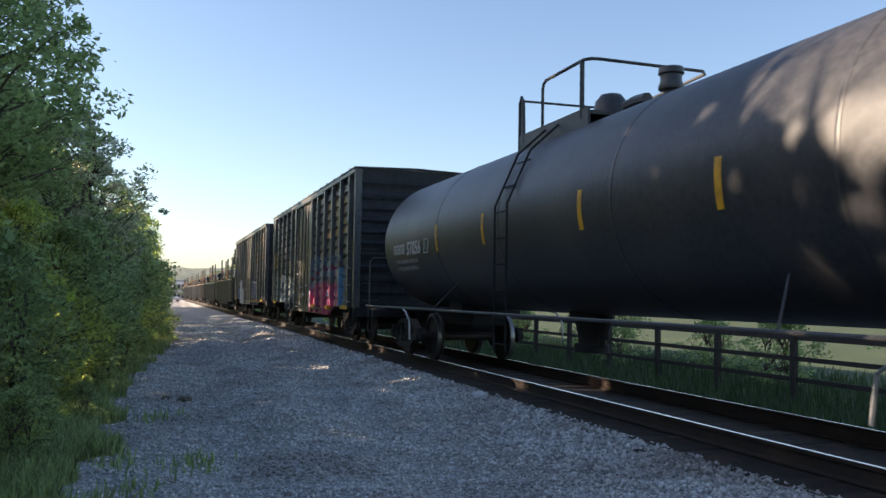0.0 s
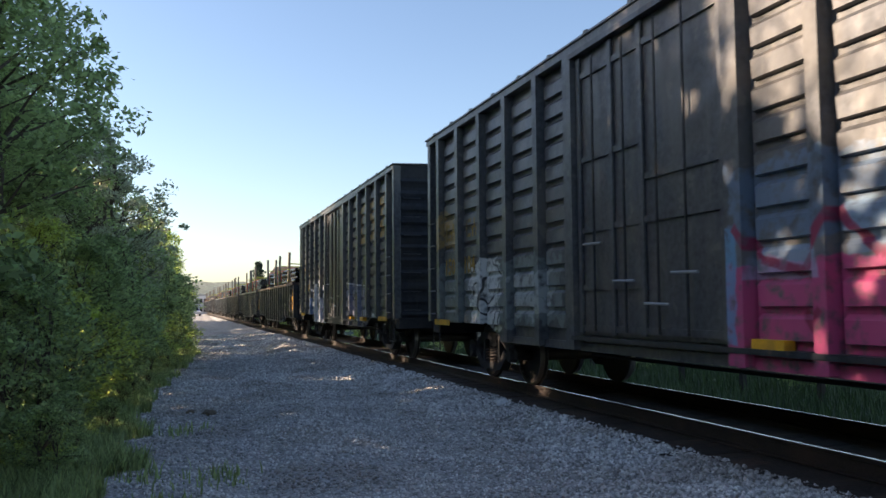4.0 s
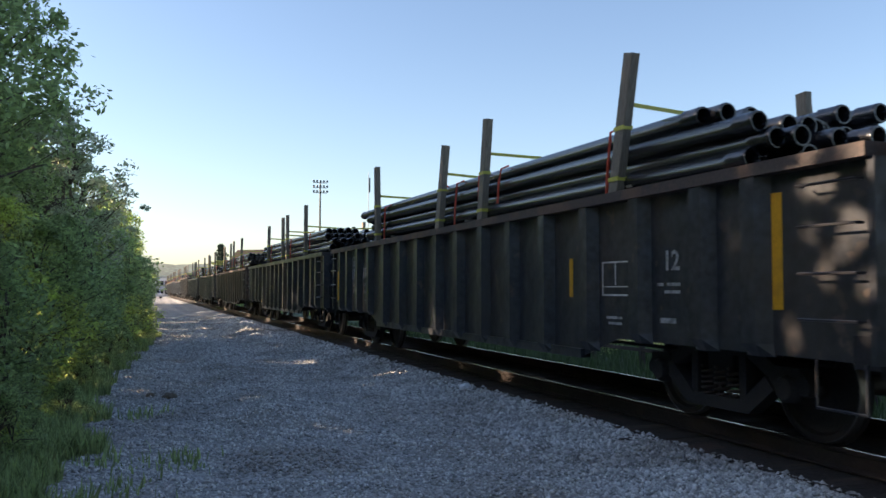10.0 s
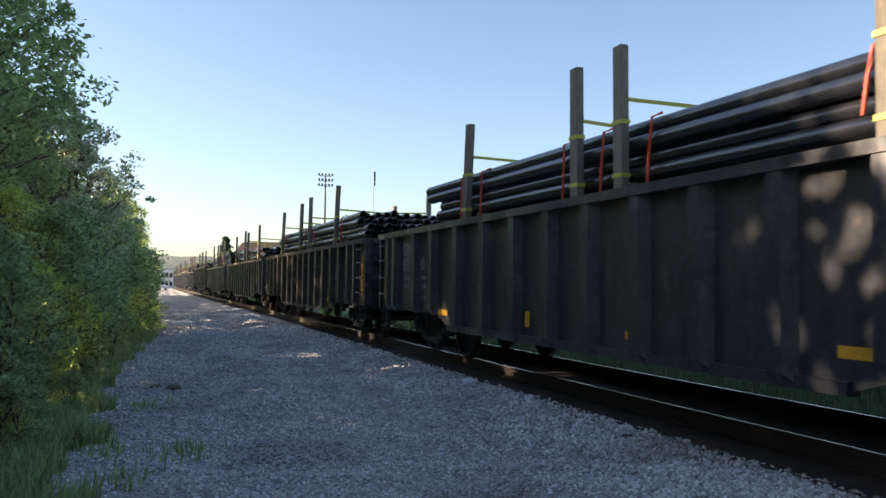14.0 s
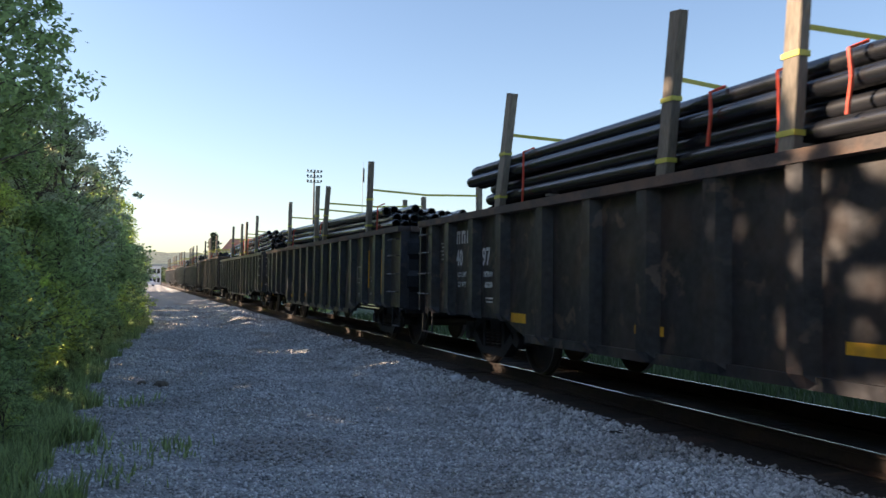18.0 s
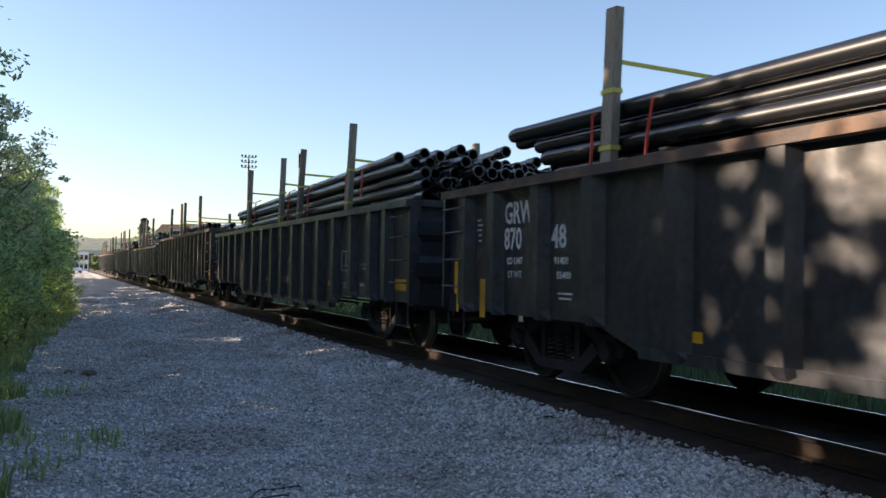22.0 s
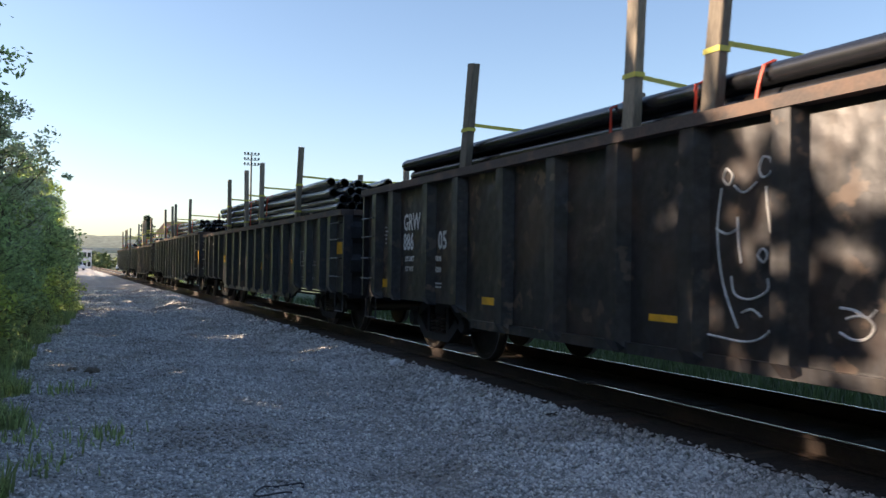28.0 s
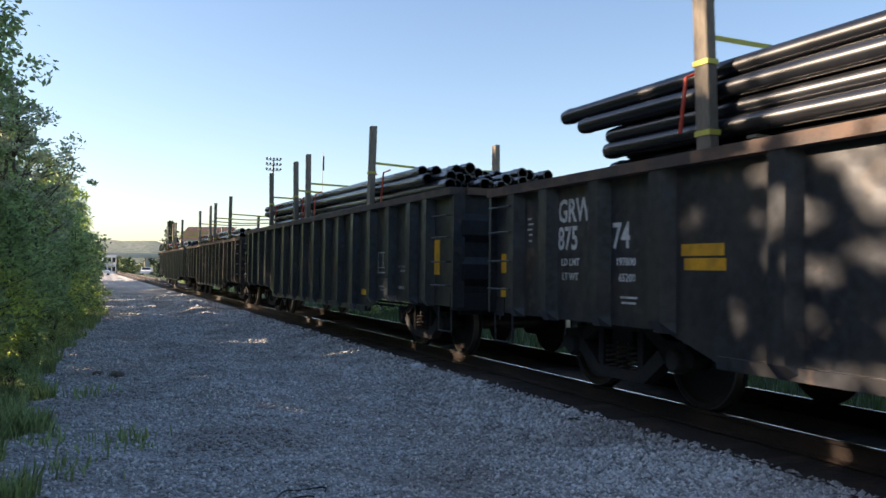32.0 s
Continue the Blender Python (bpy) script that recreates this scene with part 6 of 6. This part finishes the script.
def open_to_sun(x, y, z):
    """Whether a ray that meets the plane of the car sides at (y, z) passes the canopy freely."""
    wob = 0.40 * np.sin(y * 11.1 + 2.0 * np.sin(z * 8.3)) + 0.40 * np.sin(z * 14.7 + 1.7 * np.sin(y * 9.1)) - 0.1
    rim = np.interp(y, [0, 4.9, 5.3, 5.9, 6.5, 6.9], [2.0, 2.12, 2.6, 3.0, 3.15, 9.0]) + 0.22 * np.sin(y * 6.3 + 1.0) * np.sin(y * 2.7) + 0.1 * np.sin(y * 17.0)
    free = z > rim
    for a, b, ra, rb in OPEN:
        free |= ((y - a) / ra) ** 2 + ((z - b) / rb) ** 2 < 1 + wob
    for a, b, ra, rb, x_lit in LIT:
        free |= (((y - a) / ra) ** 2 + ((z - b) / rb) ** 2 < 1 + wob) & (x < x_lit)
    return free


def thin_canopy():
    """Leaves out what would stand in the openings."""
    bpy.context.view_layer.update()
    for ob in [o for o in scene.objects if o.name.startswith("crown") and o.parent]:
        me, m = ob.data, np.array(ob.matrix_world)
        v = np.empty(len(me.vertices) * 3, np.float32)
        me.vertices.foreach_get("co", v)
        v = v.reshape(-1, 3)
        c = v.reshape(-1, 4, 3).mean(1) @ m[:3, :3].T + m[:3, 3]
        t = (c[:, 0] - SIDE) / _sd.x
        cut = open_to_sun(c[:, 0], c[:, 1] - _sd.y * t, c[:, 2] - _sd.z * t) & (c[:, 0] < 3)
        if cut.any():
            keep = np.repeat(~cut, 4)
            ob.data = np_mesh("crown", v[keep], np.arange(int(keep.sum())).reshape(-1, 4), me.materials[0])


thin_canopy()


def blades(name, n, places, tall, seed, mat, label):
    """Bent grass blades and weeds; places(r, n) gives x and y."""
    r = np.random.RandomState(seed)
    px, py = places(r, n)
    h = tall * r.uniform(0.35, 1.2, n)
    a = r.uniform(0, 6.28, n)
    bend = r.uniform(0.1, 0.6, n) * h
    w = 0.006 + 0.008 * r.rand(n)
    dx, dy = np.cos(a), np.sin(a)
    z = height(px, py) - 0.02
    sx, sy = -dy * w, dx * w
    v = np.stack([np.stack([px - sx, py - sy, z], 1), np.stack([px + sx, py + sy, z], 1),
                  np.stack([px + sx * 0.8 + dx * bend * 0.35, py + sy * 0.8 + dy * bend * 0.35, z + h * 0.6], 1), np.stack([px - sx * 0.8 + dx * bend * 0.35, py - sy * 0.8 + dy * bend * 0.35, z + h * 0.6], 1),
                  np.stack([px + dx * bend, py + dy * bend, z + h], 1)], 1)
    i = 5 * np.arange(n)[:, None]
    f = np.concatenate([i + np.array([[0, 1, 2]]), i + np.array([[0, 2, 3]]), i + np.array([[3, 2, 4]])])
    return tagged(new(name, np_mesh(name, v.reshape(-1, 3), f, mat)), label, "grass", kind="stuff")


def verge(r, n):
    yy = 4.6 + 26 * r.rand(n) ** 1.9
    e = np.maximum(-1.95 + 0.0785 * np.minimum(yy, 29.5), -0.70)
    xx = e + 0.16 - np.abs(r.normal(0, 1.1, n)) + 0.16 * np.sin(yy * 2.3) + 0.12 * np.sin(yy * 5.1 + 1)
    clump = np.sin(xx * 5.3 + 1.7 * np.sin(yy * 3.1)) * np.sin(yy * 4.3 + 1.3 * np.sin(xx * 4.0)) + r.normal(0, 0.35, n)
    keep = clump > -0.25
    return np.where(keep, xx, e - 0.6 - np.abs(xx - e)), yy


def tufts(r, n):
    cx = np.array([-0.35, -0.15, -0.75, 0.35, -0.95, 0.05])
    cy = np.array([8.2, 7.1, 9.6, 8.05, 6.6, 11.2])
    i = r.randint(0, len(cx), n)
    return cx[i] + r.normal(0, 0.16, n), cy[i] + r.normal(0, 0.2, n)


blades("verge_grass", 64000, verge, 0.24, 6, M_BLADE, "rough green grass along the road's edge")
blades("weeds", 420, tufts, 0.15, 7, M_BLADE, "sparse green weeds growing through the gravel")


def far_side(r, n):
    return XC + 3.4 + 7.5 * r.rand(n), 2 + 42 * r.rand(n) ** 1.3


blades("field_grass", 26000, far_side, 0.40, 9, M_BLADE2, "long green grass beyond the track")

# ---- beyond the track: timber fence ----
FX = 12.0
for i in range(16):
    f = empty("fence_panel", "dark timber rail fence panel standing in the grass", "fence", "fence panels beyond the track")
    f.location = (FX, 4 + i * 2.4, -0.75)
    part("post", Geo().cbox(-0.06, 0.06, -0.06, 0.06, 0, 1.42, 0.01), M_FENCE, f)
    for z in (0.45, 0.86, 1.27):
        part("fence_rail", Geo().box(-0.02, 0.02, 0.062, 2.338, z, z + 0.09), M_FENCE, f)
for k, (x, y, sc) in enumerate(((10.6, 33, 0.8), (10.0, 47, 0.8), (9.9, 66, 0.9), (10.2, 84, 1.0), (10.4, 100, 1.1), (11, 122, 1.2))):
    plant("bush", BUSH_B if k % 2 else BUSH_A, x, y, sc, 40 * k, "sunny green bush beyond the track", "bush", "bushes beyond the track")

for k in range(9):
    plant("bush", BUSH_C if k % 3 == 1 else BUSH_A, 13.8 + 0.9 * (k % 2), 9 + 3.6 * k, 0.62 + 0.08 * (k % 3), 57 * k, "dark green bush behind the timber fence", "bush", "bushes beyond the track")


# ---- far distance ----
def at(az, d):
    return d * math.sin(radians(az)), d * math.cos(radians(az))


def floodlight_tower(az, d, top, turn):
    x, y = at(az, d)
    tower = empty("floodlight_tower", "tall steel pole with a bank of floodlights", "light tower", "floodlight towers")
    tower.matrix_basis = pose(x, y, -0.8, 0, 0, turn)
    part("pole", Geo().tube([(0, 0, 0), (0, 0, top)], [0.28, 0.14], 10), M_DULL, tower)
    for z in (top - 1.8, top - 0.9, top):
        arm = part("crossarm", Geo().box(-1.25, 1.25, -0.05, 0.05, z, z + 0.10), M_DULL, tower)
        for i in range(5):
            part("floodlight", Geo().lathe([(-0.34, 0.20), (-0.30, 0.21), (-0.16, 0.15), (-0.08, 0.06), (-0.06, 0.0)], 'y', 10, (-1.2 + i * 0.6, 0, z + 0.28)), M_METAL, arm, smooth=True)


floodlight_tower(11.4, 150, 21.0, 0)
floodlight_tower(41.9, 88, 16.6, -25)
x, y = at(14.68, 130)
flag = empty("flagpole", "thin white flagpole with a hanging dark flag", "flagpole")
flag.location = (x, y, -0.8)
part("pole", Geo().tube([(0, 0, 0), (0, 0, 20.3)], [0.09, 0.04], 8), M_METAL, flag)
part("flag", Geo().prism([(0.05, 0.0), (0.15, 0.05), (0.26, -0.03), (0.26, -0.06), (0.15, 0.02), (0.05, -0.03)], 17.2, 19.4, 'z'), M_RUST, flag, "dark hanging flag")

fir = empty("fir_tree", "dark pointed fir tree in the distance", "tree")
x, y = at(4.95, 140)
fir.location = (x, y, -0.8)
part("trunk", Geo().tube([(0, 0, 0), (0, 0, 8.8)], [0.2, 0.03], 8), M_BARK, fir)
r = np.random.RandomState(2)
cs = []
for _ in range(420):
    z = 0.8 + 8.4 * r.rand() ** 1.1
    w = 2.7 * (1 - z / 9.6) ** 0.8 * r.uniform(0.25, 1.05) * (1 + 0.15 * math.sin(z * 5))
    a = r.uniform(0, 6.28)
    cs.append((w * math.cos(a), w * math.sin(a), z - 0.2 * w))
v, f = leaf_cloud(r, cs, [0.38] * len(cs), 26, 0.17, 0.6)
part("crown", np_mesh("crown", v, f, M_FIR), M_FIR, fir)

hall = empty("brick_hall", "long pale hall with a red-brown pitched roof", "building")
x, y = at(7.4, 165)
hall.matrix_basis = pose(x, y, -0.1, 0, 0, -8)
part("wall", Geo().box(-5.2, 5.2, 0, 8, -0.8, 6.6), M_WALL, hall)
part("roof", Geo().prism([(-5.6, 6.5), (5.6, 6.7), (5.6, 7.0), (4.4, 9.1), (-4.0, 8.9), (-5.6, 6.9)], -0.4, 8.4, 'y'), M_ROOF, hall)
for i in range(5):
    w = part("window", Geo().box(-4.4 + i * 2.0, -3.4 + i * 2.0, -0.05, 0.03, 3.2, 4.9), M_GLASS, hall)
    part("sill", Geo().box(-4.5 + i * 2.0, -3.3 + i * 2.0, -0.12, 0.03, 3.08, 3.19), M_WALL, w)

shed = empty("white_office", "small white two-storey building at the road's end", "building")
x, y = at(1.27, 178)
shed.location = (x, y, -0.7)
part("wall", Geo().box(-1.25, 1.25, 0, 5, 0, 4.2), M_CARWHITE, shed)
part("roof", Geo().box(-1.4, 1.4, -0.15, 5.15, 4.2, 4.45), M_METAL, shed)
for z in (0.9, 2.7):
    for xx in (-0.8, 0.0, 0.8):
        part("window", Geo().box(xx - 0.28, xx + 0.28, -0.04, 0.02, z, z + 0.9), M_GLASS, shed)


def vehicle(x, y, turn, mat, label):
    car = empty("parked_car", label, "car", "cars parked at the road's end")
    car.matrix_basis = pose(x, y, -0.33, 0, 0, turn)
    body = [(-2.2, 0.35), (2.2, 0.35), (2.25, 0.75), (1.3, 0.92), (0.75, 1.42), (-1.4, 1.45), (-2.1, 0.95), (-2.25, 0.7)]
    part("body", Geo().prism(body, -0.85, 0.85, 'x'), mat, car)
    part("windscreen", Geo().add([(-0.75, 1.26, 0.97), (0.75, 1.26, 0.97), (0.68, 0.79, 1.40), (-0.68, 0.79, 1.40), (-0.75, 1.20, 0.95), (0.75, 1.20, 0.95), (0.68, 0.73, 1.38), (-0.68, 0.73, 1.38)], [(0, 1, 2, 3), (7, 6, 5, 4), (0, 4, 5, 1), (2, 6, 7, 3)]), M_GLASS, car)
    for sx in (-0.8, 0.8):
        for sy in (-1.35, 1.4):
            part("wheel", Geo().lathe([(-0.1, 0.0), (-0.1, 0.3), (-0.07, 0.33), (0.07, 0.33), (0.1, 0.3), (0.1, 0.0)], 'x', 16, (sx, sy, 0.33)), M_UNDER, car)


vehicle(1.9, 150, 200, M_CARWHITE, "white car parked at the road's end")
vehicle(-0.6, 142, 185, M_METAL, "grey car parked at the road's end")
vehicle(9.8, 160, 170, M_CARWHITE, "pale car parked near the track")

bridge = empty("road_bridge", "pale concrete road bridge across the far view", "bridge")
bridge.location = (7, 240, -0.8)
part("deck", Geo().box(-16, 16, 0, 8, 4.4, 5.0), M_WALL, bridge)
part("parapet", Geo().box(-16, 16, -0.2, 0.0, 4.9, 5.6), M_WALL, bridge)
for xx in (-13, -4, 8, 14):
    part("pier", Geo().box(xx - 0.5, xx + 0.5, 0.6, 7.4, 0, 4.39), M_WALL, bridge)

# hazy ridge and woods on the horizon
gx = np.linspace(-700, 900, 90)
rows = []
for k, (yy, hh) in enumerate(((900, 0), (960, 0.55), (1040, 1.0), (1200, 0.8), (1400, 0.0))):
    rows.append(np.stack([gx, np.full_like(gx, yy), -3 + hh * (24 + 7 * np.sin(gx * 0.011 + 1) + 4 * np.sin(gx * 0.037) + 2 * np.sin(gx * 0.11))], 1))
v = np.concatenate(rows)
n = len(gx)
i = np.arange(len(rows) * n).reshape(len(rows), n)
f = np.stack([i[:-1, :-1].ravel(), i[:-1, 1:].ravel(), i[1:, 1:].ravel(), i[1:, :-1].ravel()], 1)
tagged(new("hill_backdrop", np_mesh("hill_backdrop", v, f, M_HILL, True)), "low hazy wooded ridge on the horizon", "hill", kind="structure")
r = np.random.RandomState(5)
cs, rs = [], []
for _ in range(800):
    az = r.uniform(-9, 40)
    d = r.uniform(185, 330)
    x, y = at(az, d)
    if 2.6 < az < 9.5 and d < 235:
        continue
    hh = 0.3 + 3.2 * r.rand() ** 1.6 if az < 9 else 0.5 + 6 * r.rand() ** 1.5
    cs.append((x, y, hh - 0.5))
    rs.append(r.uniform(1.2, 2.6))
v, f = leaf_cloud(r, cs, rs, 60, 0.55)
tagged(new("far_woods", np_mesh("far_woods", v, f, M_FARTREE)), "low green woods in the distance", "trees", kind="stuff")


def motions():
    """The train rolls past towards the viewer; its wheels turn with it."""
    ts, ss = [t for t, _ in TRAIN], [s for _, s in TRAIN]
    rows = [0, 0.1] + [0.5 * i for i in range(1, 64)] + [31.9, 32]
    for thing, place in MOVERS:
        walk(thing, [(t, pose(XC, place - float(np.interp(t, ts, ss)), 0)) for t in rows])
    times = [i * 0.125 for i in range(257)]
    for ws, y in WHEELSETS:
        walk(ws, [(t, pose(0, y, 0.457, math.degrees(np.interp(t, ts, ss) / 0.457))) for t in times])


motions()
